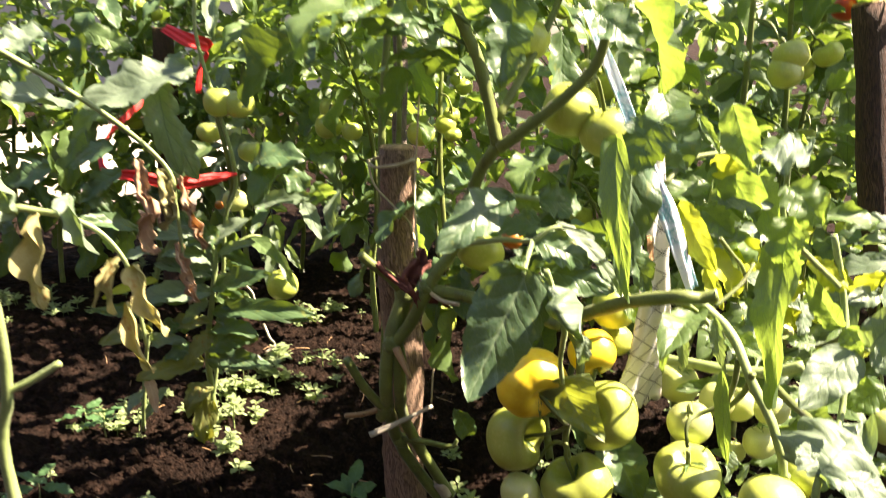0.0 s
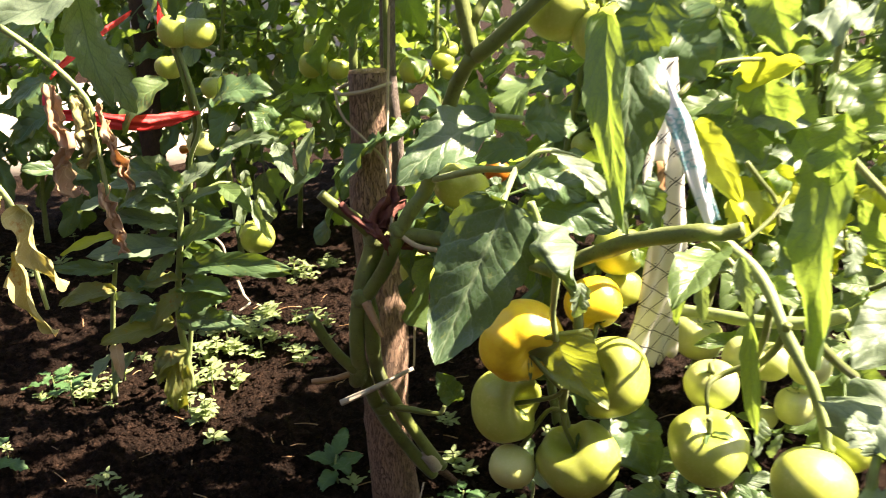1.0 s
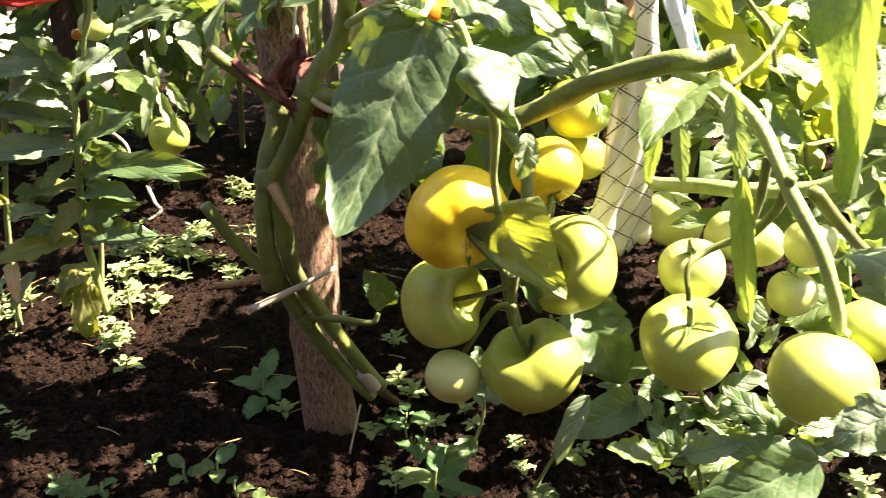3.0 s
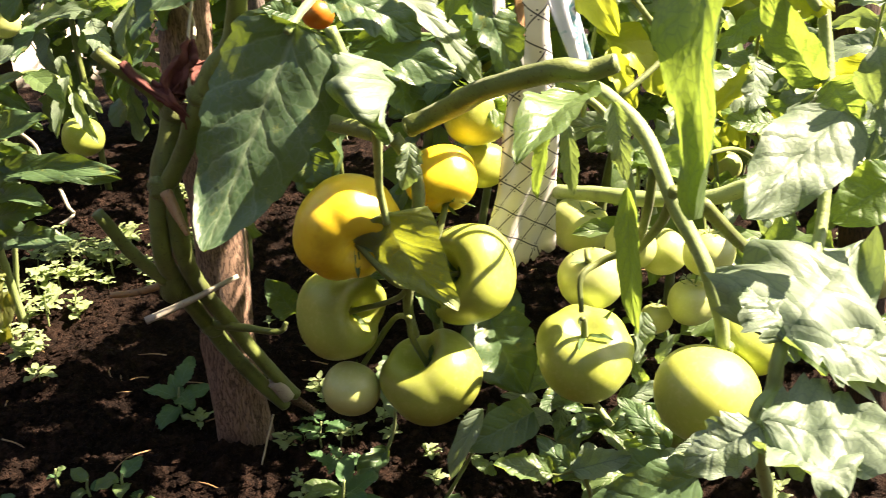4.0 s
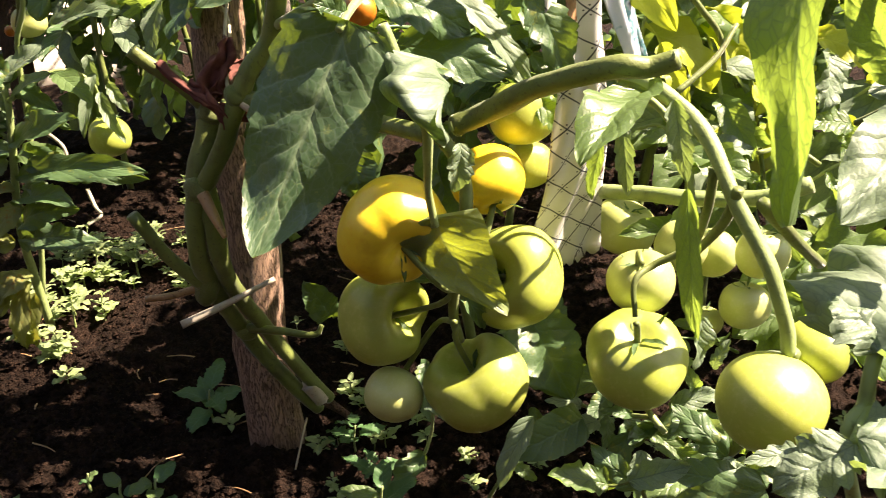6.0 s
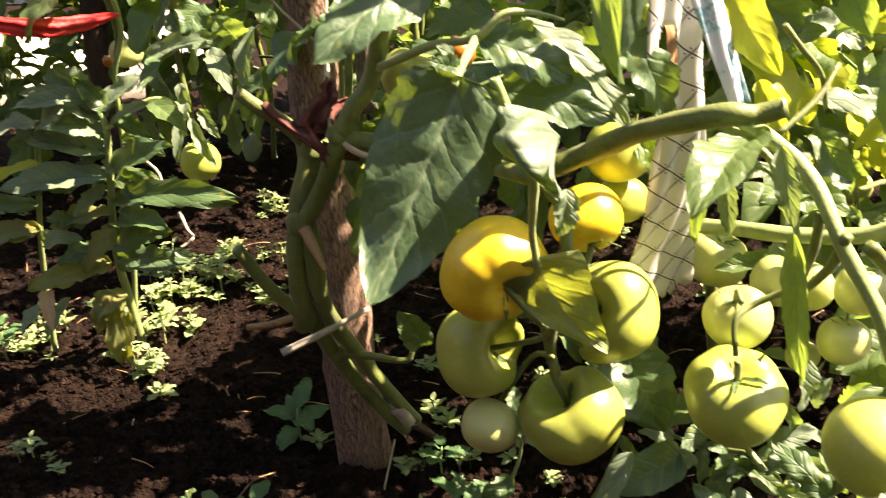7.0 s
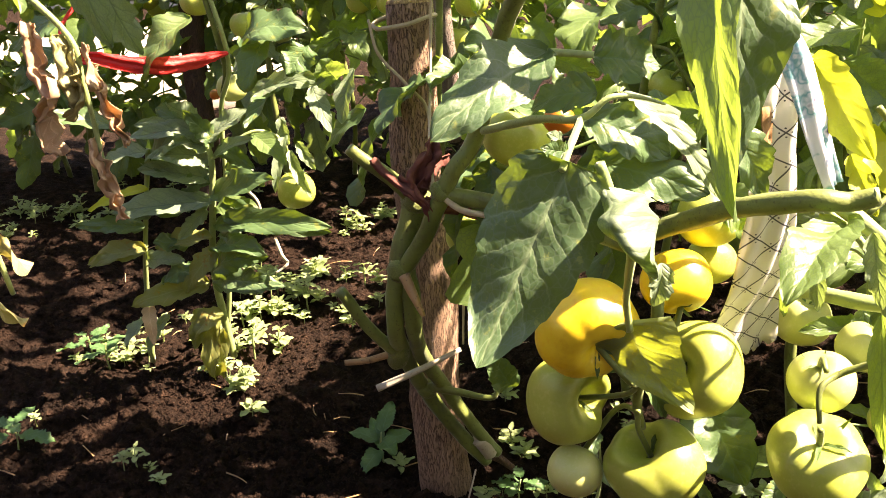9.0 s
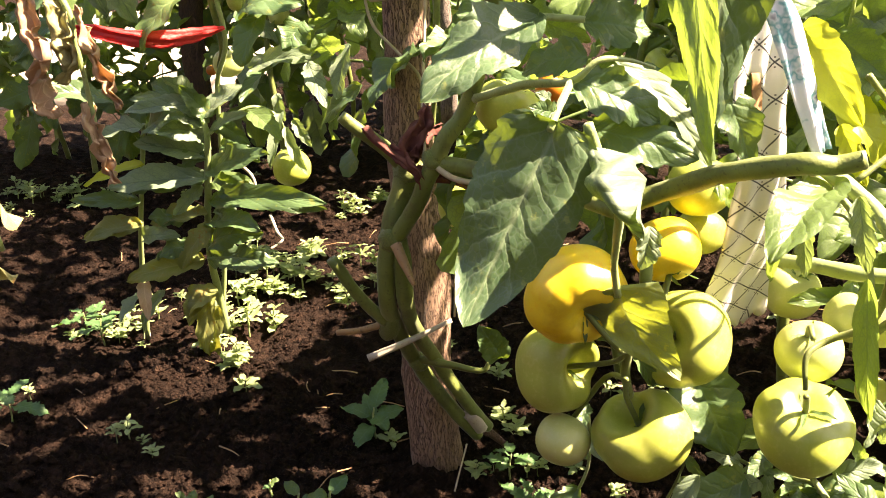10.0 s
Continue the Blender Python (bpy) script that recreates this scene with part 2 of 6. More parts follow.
def cloth_material(name, back, printed):
    m = Nodes(name)
    uv = m.node("UVMap").outputs[0]
    s = m.node("SeparateXYZ", uv)
    if printed:
        a = m.math("ADD", s.outputs[0], s.outputs[1])
        b = m.math("SUBTRACT", s.outputs[0], s.outputs[1])
        fa = m.math("ABSOLUTE", m.math("SUBTRACT", m.math("FRACT", m.math("MULTIPLY", a, 31.0)), 0.5))
        fb = m.math("ABSOLUTE", m.math("SUBTRACT", m.math("FRACT", m.math("MULTIPLY", b, 31.0)), 0.5))
        line = m.math("MAXIMUM", m.step(fa, 0.036, 0.018), m.step(fb, 0.036, 0.018))
        near_a, near_b = (m.math("ABSOLUTE", m.math("SUBTRACT", f, 0.13)) for f in (fa, fb))
        dots = m.step(m.math("ADD", m.math("MULTIPLY", near_a, near_a), m.math("MULTIPLY", near_b, near_b)), 0.0014, 0.0008)
        mask = m.math("MAXIMUM", line, dots)
        col = m.mix(mask, m.mix(m.step(m.noise(20.0), 0.3, 0.7), back, rgb(*[c * 0.82 for c in back[:3]])), rgb(0.03, 0.035, 0.05))
        vor = m.node("TexVoronoi", m.node("TexCoord").outputs["Object"])
        vor.inputs["Scale"].default_value = 24.0
        col = m.mix(m.step(vor.outputs["Distance"], 0.17, 0.12), col, m.ramp(m.node("SeparateXYZ", vor.outputs["Color"]).outputs[0], (0.0, (0.45, 0.12, 0.12)), (0.5, (0.03, 0.03, 0.05)), (0.75, (0.75, 0.72, 0.65)), (1.0, (0.1, 0.38, 0.34))))
    else:
        n = m.noise(38.0, 3.0, 0.6)
        col = m.ramp(n, (0.30, (0.80, 0.82, 0.86)), (0.52, (0.72, 0.78, 0.86)), (0.57, (0.12, 0.40, 0.46)), (0.62, (0.75, 0.79, 0.85)), (0.70, (0.08, 0.06, 0.14)))
    m.set(Base_Color=col, Roughness=0.85)
    m.bump(m.noise(900.0, 1.0), 0.35, 0.0008)
    tr = m.node("BsdfTranslucent", m.mix(0.25, col, rgb(0.7, 0.69, 0.64)))
    m.put(m.node("MixShader", 0.42, m.bsdf.outputs[0], tr.outputs[0]).outputs[0], m.out.inputs[0])
    return m.mat


CLOTH = cloth_material("checked_cloth", rgb(0.86, 0.86, 0.82), True)
CLOTH_BLUE = cloth_material("blue_flowered_cloth", rgb(0.7, 0.75, 0.85), False)
m_ = Nodes("red_cloth")
m_.set(Base_Color=m_.mix(m_.noise(40.0), rgb(0.70, 0.020, 0.022), rgb(0.82, 0.045, 0.040)), Roughness=0.55)
m_.bump(m_.noise(70.0, 3.0, 0.6, None, (1, 4, 4)), 0.5, 0.004)
RED = m_.mat
m_ = Nodes("faded_red_rag")
m_.set(Base_Color=m_.mix(m_.step(m_.noise(45.0, 4.0), 0.35, 0.65), rgb(0.075, 0.018, 0.013), rgb(0.170, 0.055, 0.042)), Roughness=0.85)
m_.bump(m_.noise(220.0, 3.0), 0.6, 0.002)
RAG = m_.mat
m_ = Nodes("jute_twine")
m_.set(Base_Color=m_.mix(m_.noise(160.0), rgb(0.32, 0.26, 0.18), rgb(0.54, 0.47, 0.35)), Roughness=0.9)
m_.bump(m_.noise(500.0, 2.0), 0.8, 0.001)
TWINE = m_.mat
m_ = Nodes("whitewashed_wall")
m_.set(Base_Color=m_.mix(m_.step(m_.noise(2.5, 5.0, 0.65), 0.35, 0.7), rgb(0.44, 0.395, 0.345), rgb(0.31, 0.275, 0.235)), Roughness=0.8)
m_.bump(m_.noise(30.0, 5.0, 0.7), 0.4, 0.01)
WHITE = m_.mat


# ---- mesh helpers ----
def to_mesh(name, bm, material, smooth=True):
    me = bpy.data.meshes.new(name)
    bm.to_mesh(me)
    bm.free()
    me.materials.append(material)
    if smooth:
        me.shade_smooth()
    return me


def part(name, bm, material, parent=None, label="", at=None, smooth=True):
    """One mesh object under a thing or a part. Its mesh is in world places unless a pose is given."""
    data = to_mesh(name, bm, material, smooth) if isinstance(bm, bmesh.types.BMesh) else bm
    ob = new(name, data)
    if at is not None:
        ob.matrix_basis = at
    if parent is not None:
        ob.parent = parent
        ob.matrix_parent_inverse = parent.matrix_basis.inverted()
    if label:
        ob["label"] = label
    return ob


def thing(name, at, label, category, group="", kind=""):
    ob = new(name)
    ob.empty_display_size = 0.05
    ob.matrix_basis = Matrix.Translation(at)
    return tagged(ob, label, category, group, kind)


def smooth_line(points, per=6):
    """A smooth line through the points."""
    p = [Vector(q) for q in points]
    if len(p) < 3:
        return [p[0].lerp(p[-1], i / per) for i in range(per + 1)]
    p = [p[0] * 2 - p[1], *p, p[-1] * 2 - p[-2]]
    out = []
    for i in range(1, len(p) - 2):
        a, b, c, d = p[i - 1 : i + 3]
        for k in range(per):
            t = k / per
            out.append(0.5 * (2 * b + (c - a) * t + (2 * a - 5 * b + 4 * c - d) * t * t + (3 * b - a - 3 * c + d) * t**3))
    return out + [p[-2]]


def tube(points, r0, r1, sides=8, per=6, lump=0.19, seed=0, bm=None, flat=1.0):
    """A tapered, slightly knobbly stem along a line, closed at both ends."""
    bm = bm or bmesh.new()
    line = smooth_line(points, per)
    n = len(line)
    rings = []
    up = Vector((0.13, 0.21, 0.97))
    for i, c in enumerate(line):
        d = (line[min(i + 1, n - 1)] - line[max(i - 1, 0)]).normalized()
        x = d.cross(up)
        if x.length < 0.1:
            x = d.cross(Vector((1, 0, 0)))
        x.normalize()
        y = d.cross(x)
        r = r0 + (r1 - r0) * i / (n - 1)
        ring = []
        for k in range(sides):
            a = 2 * math.pi * k / sides
            rr = r * (1 + lump * noise.noise(Vector((c.x * 40 + seed, c.y * 40 + k * 1.7, c.z * 40))))
            ring.append(bm.verts.new(c + x * (rr * math.cos(a)) + y * (rr * flat * math.sin(a))))
        rings.append(ring)
        up = -y
    for a, b in zip(rings, rings[1:]):
        for k in range(sides):
            bm.faces.new((a[k], a[(k + 1) % sides], b[(k + 1) % sides], b[k]))
    bm.faces.new(rings[0][::-1])
    bm.faces.new(rings[-1])
    return bm


def blade(bm, length, width, m=None, bend=0.4, fold=0.25, curl=0.0, teeth=5, cut=0.28, wave=0.06, seed=0, ny=14, nx=6, twist=0.0, lean=0.55, pucker=0.0, sweep=0.0):
    """A toothed leaf blade from the origin along +Y, upper side to +Z. m: its pose."""
    uvl = bm.loops.layers.uv.verify()
    rng = random.Random(seed)
    ph = [rng.uniform(0, 6.28) for _ in range(5)]
    pts, y, z = [], 0.0, 0.0
    for j in range(ny + 1):
        a = bend * (0.5 - j / ny)
        pts.append((y, z, a))
        y, z = y + math.cos(a) / ny, z + math.sin(a) / ny
    k = length / pts[-1][0]
    grid = []
    for j, (cy, cz, a) in enumerate(pts):
        v = j / ny
        w = (v ** lean) * ((1 - v) ** 0.72) * 1.9 + 0.012
        row = []
        for i in range(nx + 1):
            u = 2 * i / nx - 1
            s = 1 if u > 0 else -1
            f = (v * teeth + 0.13 * s + 0.2 * math.sin(ph[0] + 3 * v)) % 1.0
            lobe = 1 - cut * (1 - f) ** 1.2 * (0.45 + 0.55 * abs(math.sin(ph[1] + 2.3 * v * teeth + s)))
            half = 0.5 * width * w * (lobe if abs(u) > 0.8 else (1 + lobe) / 2)
            au = abs(u)
            ang = fold + curl * au
            lx = half * au * math.cos(ang) * s
            lz = half * au * math.sin(ang)
            lz += width * wave * au**1.5 * math.sin(ph[2 if s > 0 else 3] + v * 13.0)
            lz += width * wave * 0.6 * math.sin(ph[4] + v * 5 + u * 1.4)
            lz += width * wave * 1.1 * noise.noise(Vector((u * 1.7 + ph[0], v * 4.5 + ph[1], ph[2])))
            lz -= width * pucker * abs(math.sin(math.pi * 7 * (v - 0.16 * au))) * (1 - au * 0.5) * (au > 0.01)
            tw = twist * v
            lx, lz = lx * math.cos(tw) - lz * math.sin(tw), lx * math.sin(tw) + lz * math.cos(tw)
            ny_ = -math.sin(a)
            p = Vector((lx + sweep * v * v, cy * k + ny_ * lz - 0.12 * half * au, cz * k + math.cos(a) * lz))
            row.append(bm.verts.new(m @ p if m else p))
        grid.append(row)
    for j in range(ny):
        for i in range(nx):
            f = bm.faces.new((grid[j][i], grid[j][i + 1], grid[j + 1][i + 1], grid[j + 1][i]))
            for loop, (di, dj) in zip(f.loops, ((0, 0), (1, 0), (1, 1), (0, 1))):
                loop[uvl].uv = ((i + di) / nx, (j + dj) / ny)
    return bm


def leaf_frame(base, tip, face):
    """The pose of a leaf from its foot to its tip, with its upper side turned towards face."""
    base, tip = Vector(base), Vector(tip)
    y = (tip - base).normalized()
    z = Vector(face)
    z = (z - y * z.dot(y)).normalized()
    x = y.cross(z)
    m = Matrix((x, y, z)).transposed().to_4x4()
    m.translation = base
    return m


def leaf(plant, base, tip, width, face=(0, -1, 0.4), mat=None, label="", name="leaf", **shape):
    """A single large leaflet with its thick midrib underneath."""
    length = (Vector(tip) - Vector(base)).length
    shape.setdefault("seed", int(1000 * (base[0] + 3 * base[2] + 7 * tip[0])) % 9973)
    shape.setdefault("ny", 44)
    shape.setdefault("nx", 14)
    shape.setdefault("pucker", 0.005)
    bm = blade(bmesh.new(), length, width, **shape)
    return part(name, bm, mat or LEAF, plant, label, at=leaf_frame(base, tip, face))


def stem(plant, points, r0, r1=None, mat=None, name="stem", label="", sides=10, **kw):
    return part(name, tube(points, r0, r1 if r1 is not None else r0, sides=sides, **kw), mat or STEM, plant, label)


def fruit_mesh(name, mat, squash=0.82, ribs=5, rib=0.05, dimple=0.22, wide=0.4, off=0.0, seed=0):
    """A tomato of radius 1 with its stalk end at +Z, furrowed shoulders and a hollow round the stalk; off: the hollow runs out to one side."""
    bm = bmesh.new()
    rng = random.Random(seed)
    ph, nv, nu = rng.uniform(0, 6), 38, 72
    rows = []
    for j in range(nv + 1):
        th = math.pi * j / nv
        s, c = math.sin(th), math.cos(th)
        row = []
        for i in range(nu):
            a = 2 * math.pi * i / nu
            g = math.sqrt(math.cos(a * ribs / 2 + ph + 0.4 * math.sin(a + ph)) ** 2 + 0.06)
            r = 1 + rib * (g - 0.8) * (0.2 + 0.8 * max(0.0, 0.35 + 0.75 * c)) + 0.035 * math.sin(2 * a + ph) * s + 0.02 * math.sin(3 * a - ph) * s
            ring = abs(s) ** 0.88
            x, y = r * ring * math.cos(a), r * ring * math.sin(a)
            z = squash * math.copysign(abs(c) ** 0.92, c) * (1 + 0.08 * math.sin(a + ph) * s)
            if c > -0.2:
                q = ((x - off) ** 2 / (1 + 1.2 * off) + y * y) / wide**2
                z -= dimple * math.exp(-q) * min(1.0, (c + 0.2) * 2)
            row.append(bm.verts.new((x, y, z)))
            if j in (0, nv):
                break
        rows.append(row)
    for j in range(nv):
        a, b = rows[j], rows[j + 1]
        for i in range(nu):
            k = (i + 1) % nu
            if len(a) == 1:
                bm.faces.new((a[0], b[i], b[k]))
            elif len(b) == 1:
                bm.faces.new((a[i], b[0], a[k]))
            else:
                bm.faces.new((a[i], b[i], b[k], a[k]))
    bmesh.ops.recalc_face_normals(bm, faces=bm.faces)
    return to_mesh(name, bm, mat)


def calyx_mesh(name, seed, mat, long=0.75):
    """Five or six thin curling sepals round the stalk, for a fruit of radius 1."""
    bm = bmesh.new()
    rng = random.Random(seed)
    n = rng.choice((5, 6, 6))
    for i in range(n):
        a = 2 * math.pi * i / n + rng.uniform(-0.2, 0.2)
        m = Matrix.Rotation(a, 4, "Z") @ Matrix.Translation((0, 0.05, 0)) @ Matrix.Rotation(rng.uniform(0.1, 0.5), 4, "X")
        blade(bm, long * rng.uniform(0.6, 1.0), 0.15, m, bend=rng.uniform(-1.8, 0.9), fold=0.5, teeth=1, cut=0.0, wave=0.12, seed=seed + i, ny=8, nx=2)
    return to_mesh(name, bm, mat)


# squash, ribs, their depth, the hollow's depth, its width and its shift to one side
FRUIT_SHAPES = ((0.82, 6, 0.10, 0.30, 0.38, 0.0), (0.92, 4, 0.04, 0.16, 0.30, 0.0), (0.86, 5, 0.12, 0.95, 0.42, 0.30), (0.86, 8, 0.08, 0.34, 0.36, 0.0))
FRUITS = {k: [fruit_mesh("tomato", mat, *shape, seed=n) for n, shape in enumerate(FRUIT_SHAPES)]
          for k, mat in (("green", FRUIT_GREEN), ("pale", FRUIT_PALE), ("yellow", FRUIT_YELLOW), ("orange", FRUIT_ORANGE), ("red", FRUIT_RED))}
CALYX = [calyx_mesh("calyx", s, LEAF_DARK, 0.8) for s in range(3)]


def tomato(plant, centre, r, axis=(0, 0, 1), colour="green", shape=0, stalk=None, label="", calyx=True, spin=0.0, toward=None):
    """A tomato with calyx and stalk; axis points to its stalk end, stalk is where the stalk joins the truss."""
    q = Vector(axis).normalized().to_track_quat("Z", "Y").to_matrix().to_4x4()
    if toward is not None:
        side = q.to_3x3().transposed() @ Vector(toward)
        spin = math.atan2(side.y, side.x)
    m = Matrix.Translation(centre) @ q @ Matrix.Rotation(spin, 4, "Z") @ Matrix.Scale(r, 4)
    ob = part("tomato", FRUITS[colour][shape], None, plant, label or {"green": "unripe green tomato", "pale": "pale green tomato", "yellow": "ripening yellow tomato", "orange": "orange tomato", "red": "ripe red tomato"}[colour], at=m)
    squash, _, _, deep, _, off = FRUIT_SHAPES[shape]
    dent = squash - deep * (1 if off == 0 else 0.9)
    if calyx:
        part("calyx", CALYX[int(centre[0] * 1000) % 3], None, ob, at=m @ Matrix.Translation((off * 0.6, 0, dent)))
    if stalk is not None:
        a = m @ Vector((off * 0.6, 0, dent - 0.05))
        b = Vector(stalk)
        mid = a.lerp(b, 0.5) + Vector(axis).normalized() * 0.3 * (a - b).length
        part("stalk", tube([a, mid, b], 0.0030, 0.0026, sides=7, per=4), STEM, ob)
    return ob


# ---- leaves that are used many times ----
def compound_bm(seed, length=0.24, pairs=3, droop=0.9, wilt=0.0):
    """A feathered tomato leaf: a bent stalk along +Y with toothed leaflets in pairs and one at its end."""
    bm = bmesh.new()
    rng = random.Random(seed)
    line, y, z = [], 0.0, 0.0
    for j in range(9):
        line.append(Vector((0.012 * math.sin(j * 0.9 + seed), y, z)))
        a = 0.45 - droop * 1.3 * j / 8
        y, z = y + math.cos(a) * length / 8, z + math.sin(a) * length / 8
    tube(line, 0.0032, 0.0014, sides=5, per=1, bm=bm)
    uvl = bm.loops.layers.uv.verify()
    for f in bm.faces:
        for loop in f.loops:
            loop[uvl].uv = (0.5, 0.5)
    for p in range(pairs + 1):
        last = p == pairs
        at = line[-1] if last else line[2 + round(6 * p / pairs)]
        for s in ((0,) if last else (-1, 1)):
            yaw = -s * rng.uniform(0.85, 1.25)
            pitch = (0.45 - droop * 1.3 * (1 if last else p / pairs)) - rng.uniform(0.1, 0.5) - wilt
            m = Matrix.Translation(at) @ Matrix.Rotation(yaw, 4, "Z") @ Matrix.Rotation(pitch, 4, "X") @ Matrix.Rotation(rng.uniform(-0.5, 0.5), 4, "Y")
            ln = length * (0.5 if last else rng.uniform(0.30, 0.44))
            blade(bm, ln, ln * rng.uniform(0.62, 0.85), m, bend=rng.uniform(0.3, 1.1) + wilt, fold=rng.uniform(0.1, 0.45), curl=rng.uniform(-0.2, 0.5) + wilt, teeth=rng.choice((3, 4, 5)), cut=0.42, wave=0.09, seed=seed * 31 + p * 3 + s, ny=14, nx=6)
    return bm


COMPOUND = [to_mesh("leaf", compound_bm(s, 0.25 + 0.03 * (s % 3), 2 + s % 2, 0.7 + 0.12 * (s % 4)), LEAF) for s in range(6)]
COMPOUND_PALE = [to_mesh("leaf", compound_bm(20 + s, 0.26, 2, 0.9, 0.25), LEAF_PALE) for s in range(3)]
COMPOUND_DARK = [to_mesh("leaf", compound_bm(40 + s, 0.28, 3, 0.9), LEAF_DARK) for s in range(3)]


# where the sun comes through the leaves: height, then a box in x and y
SUN_GAPS = ((0.44, 0.06, 0.22, 0.97, 1.12), (0.57, -0.64, -0.40, 1.52, 1.66), (0.35, -0.04, 0.64, 0.72, 1.17), (0.46, -0.14, 0.10, 1.10, 1.28), (0.35, -0.62, -0.16, 1.52, 1.84), (0.0, -0.60, -0.28, 1.55, 2.45), (0.0, -0.66, -0.40, 1.42, 1.66), (0.40, 0.22, 0.36, 1.04, 1.24), (0.0, -0.66, -0.34, 1.46, 1.62), (0.36, -0.36, -0.22, 1.60, 1.80), (0.30, -0.08, 0.0, 1.34, 1.42))


def in_the_sun_gap(q):
    """Whether a leaf there would stand in the gaps through which the sun reaches the fruit and the open soil."""
    for z, x0, x1, y0, y1 in SUN_GAPS:
        f = q - SUN * ((q.z - z) / SUN.z)
        if q.z > z + 0.05 and x0 < f.x < x1 and y0 < f.y < y1:
            return z > 0 or int(abs(q.x) * 4000) % 4 > 0
    f = q - SUN * ((q.z - 0.45) / SUN.z)
    return q.z > 0.5 and 0.36 < f.x < 0.95 and 1.08 < f.y < 1.65 and int(abs(q.x) * 4000) % 2 > 0


def feather(plant, at, yaw, pitch=0.2, size=1.0, kind=None, roll=0.0):
    """A whole feathered leaf on a plant; yaw 0 points away along +Y."""
    kind = kind or COMPOUND
    me = kind[int(abs(at[0] * 977 + at[2] * 613)) % len(kind)]
    m = Matrix.Translation(at) @ Euler((pitch, roll, yaw)).to_matrix().to_4x4() @ Matrix.Scale(size, 4)
    if any(in_the_sun_gap(m @ Vector((0, d, -0.02))) for d in (0.09, 0.15, 0.21)):
        return None
    return part("leaf", me, None, plant, at=m)


def vine(at, height, seed, label, lean=(0, 0), leaves=14, fruits=(), size=1.0, low=0.2, kinds=None):
    """A whole tomato plant: a winding stem with feathered leaves all round and trusses of fruit."""
    rng = random.Random(seed)
    plant = thing("tomato_plant", at, label, "tomato plant", "tomato plants in the bed")
    base = Vector(at)
    line = [base + Vector((lean[0] * t * t + 0.03 * math.sin(t * 5 + seed), lean[1] * t * t + 0.03 * math.cos(t * 4 + seed), height * t)) for t in [i / 6 for i in range(7)]]
    line[0] = base - Vector((0, 0, 0.02))
    stem(plant, line, 0.009, 0.004, STEM, sides=7)
    pts = smooth_line(line, 8)
    yaw = rng.uniform(0, 6)
    for i in range(leaves):
        t = low + (1 - low) * i / (leaves - 1)
        p = pts[min(len(pts) - 1, round(t * (len(pts) - 1)))]
        yaw += 2.4 + rng.uniform(-0.4, 0.4)
        feather(plant, p, yaw, rng.uniform(-0.3, 0.5) - 0.5 * (1 - t), size * rng.uniform(0.8, 1.15) * (0.75 if t > 0.9 else 1), rng.choice(kinds or [COMPOUND]), rng.uniform(-0.4, 0.4))
    for t, colour, n, r in fruits:
        p = pts[round(t * (len(pts) - 1))]
        a = rng.uniform(3.6, 5.8)
        hang = p + Vector((math.cos(a) * 0.06, math.sin(a) * 0.06, -0.03))
        stem(plant, [p, p.lerp(hang, 0.6) + Vector((0, 0, 0.012)), hang], 0.003, 0.0025, STEM, "truss", sides=6)
        for k in range(n):
            c = hang + Vector((rng.uniform(-1, 1) * r * 1.1, rng.uniform(-1, 1) * r * 0.8, -r * 0.9 - k * r * 0.9))
            tomato(plant, c, r * rng.uniform(0.85, 1.1), hang - c + Vector((0, 0, 0.02)), colour, k % 2, hang)
    return plant


def strip(points, widths, side, mat, name="strip", pleats=2.0, depth=0.006, parent=None, label="", nx=14, per=8, frayed=0.0, seed=0, ruffle=0.0, turn=0.0, hole=None):
    """A hanging band of cloth with folds along its length, as thick as cloth."""
    bm = bmesh.new()
    uvl = bm.loops.layers.uv.verify()
    line = smooth_line(points, per)
    rng = random.Random(seed)
    ws = [w for a, b in zip(widths, widths[1:]) for w in [a + (b - a) * k / per for k in range(per)]] + [widths[-1]]
    run, grid, last = 0.0, [], line[0]
    for j, (c, w) in enumerate(zip(line, ws)):
        run += (c - last).length
        last = c
        d = (line[min(j + 1, len(line) - 1)] - line[max(j - 1, 0)]).normalized()
        s = Vector(side)
        s = (s - d * s.dot(d)).normalized()
        s = Matrix.Rotation(turn * j / len(line), 3, d) @ s
        n = s.cross(d)
        row = []
        for i in range(nx + 1):
            u = i / nx - 0.5
            z = depth * (math.sin(u * 6.283 * pleats + run * 18) + 0.5 * math.sin(u * 15 + run * 40))
            end = d * (rng.uniform(0, frayed) if j == len(line) - 1 else 0)
            p = c + s * (u * w) + n * z + end
            row.append((bm.verts.new(p + noise.noise_vector(p * 95.0) * ruffle), (u * w, run) if not ruffle else (u + 0.5, run * 9)))
        grid.append(row)
    for a, b in zip(grid, grid[1:]):
        for i in range(nx):
            q = (a[i], a[i + 1], b[i + 1], b[i])
            at_u, at_run = (i + 0.5) / nx - 0.5, a[i][1][1]
            if hole and ((at_u - hole[0]) / hole[1]) ** 2 + ((at_run - hole[2]) / hole[3]) ** 2 < 1:
                continue
            f = bm.faces.new([v for v, _ in q])
            for loop, (_, uv) in zip(f.loops, q):
                loop[uvl].uv = uv
    ob = part(name, bm, mat, parent, label)
    mod = ob.modifiers.new("thick", "SOLIDIFY")
    mod.thickness = 0.0008
    return ob


def petal_mesh(name, seed, mat, round_, teeth, cut):
    return to_mesh(name, blade(bmesh.new(), 1.0, round_, bend=0.3 + 0.2 * (seed % 3), fold=0.15, teeth=teeth, cut=cut, wave=0.06, seed=seed, ny=10 if teeth < 5 else 30, nx=4), mat)


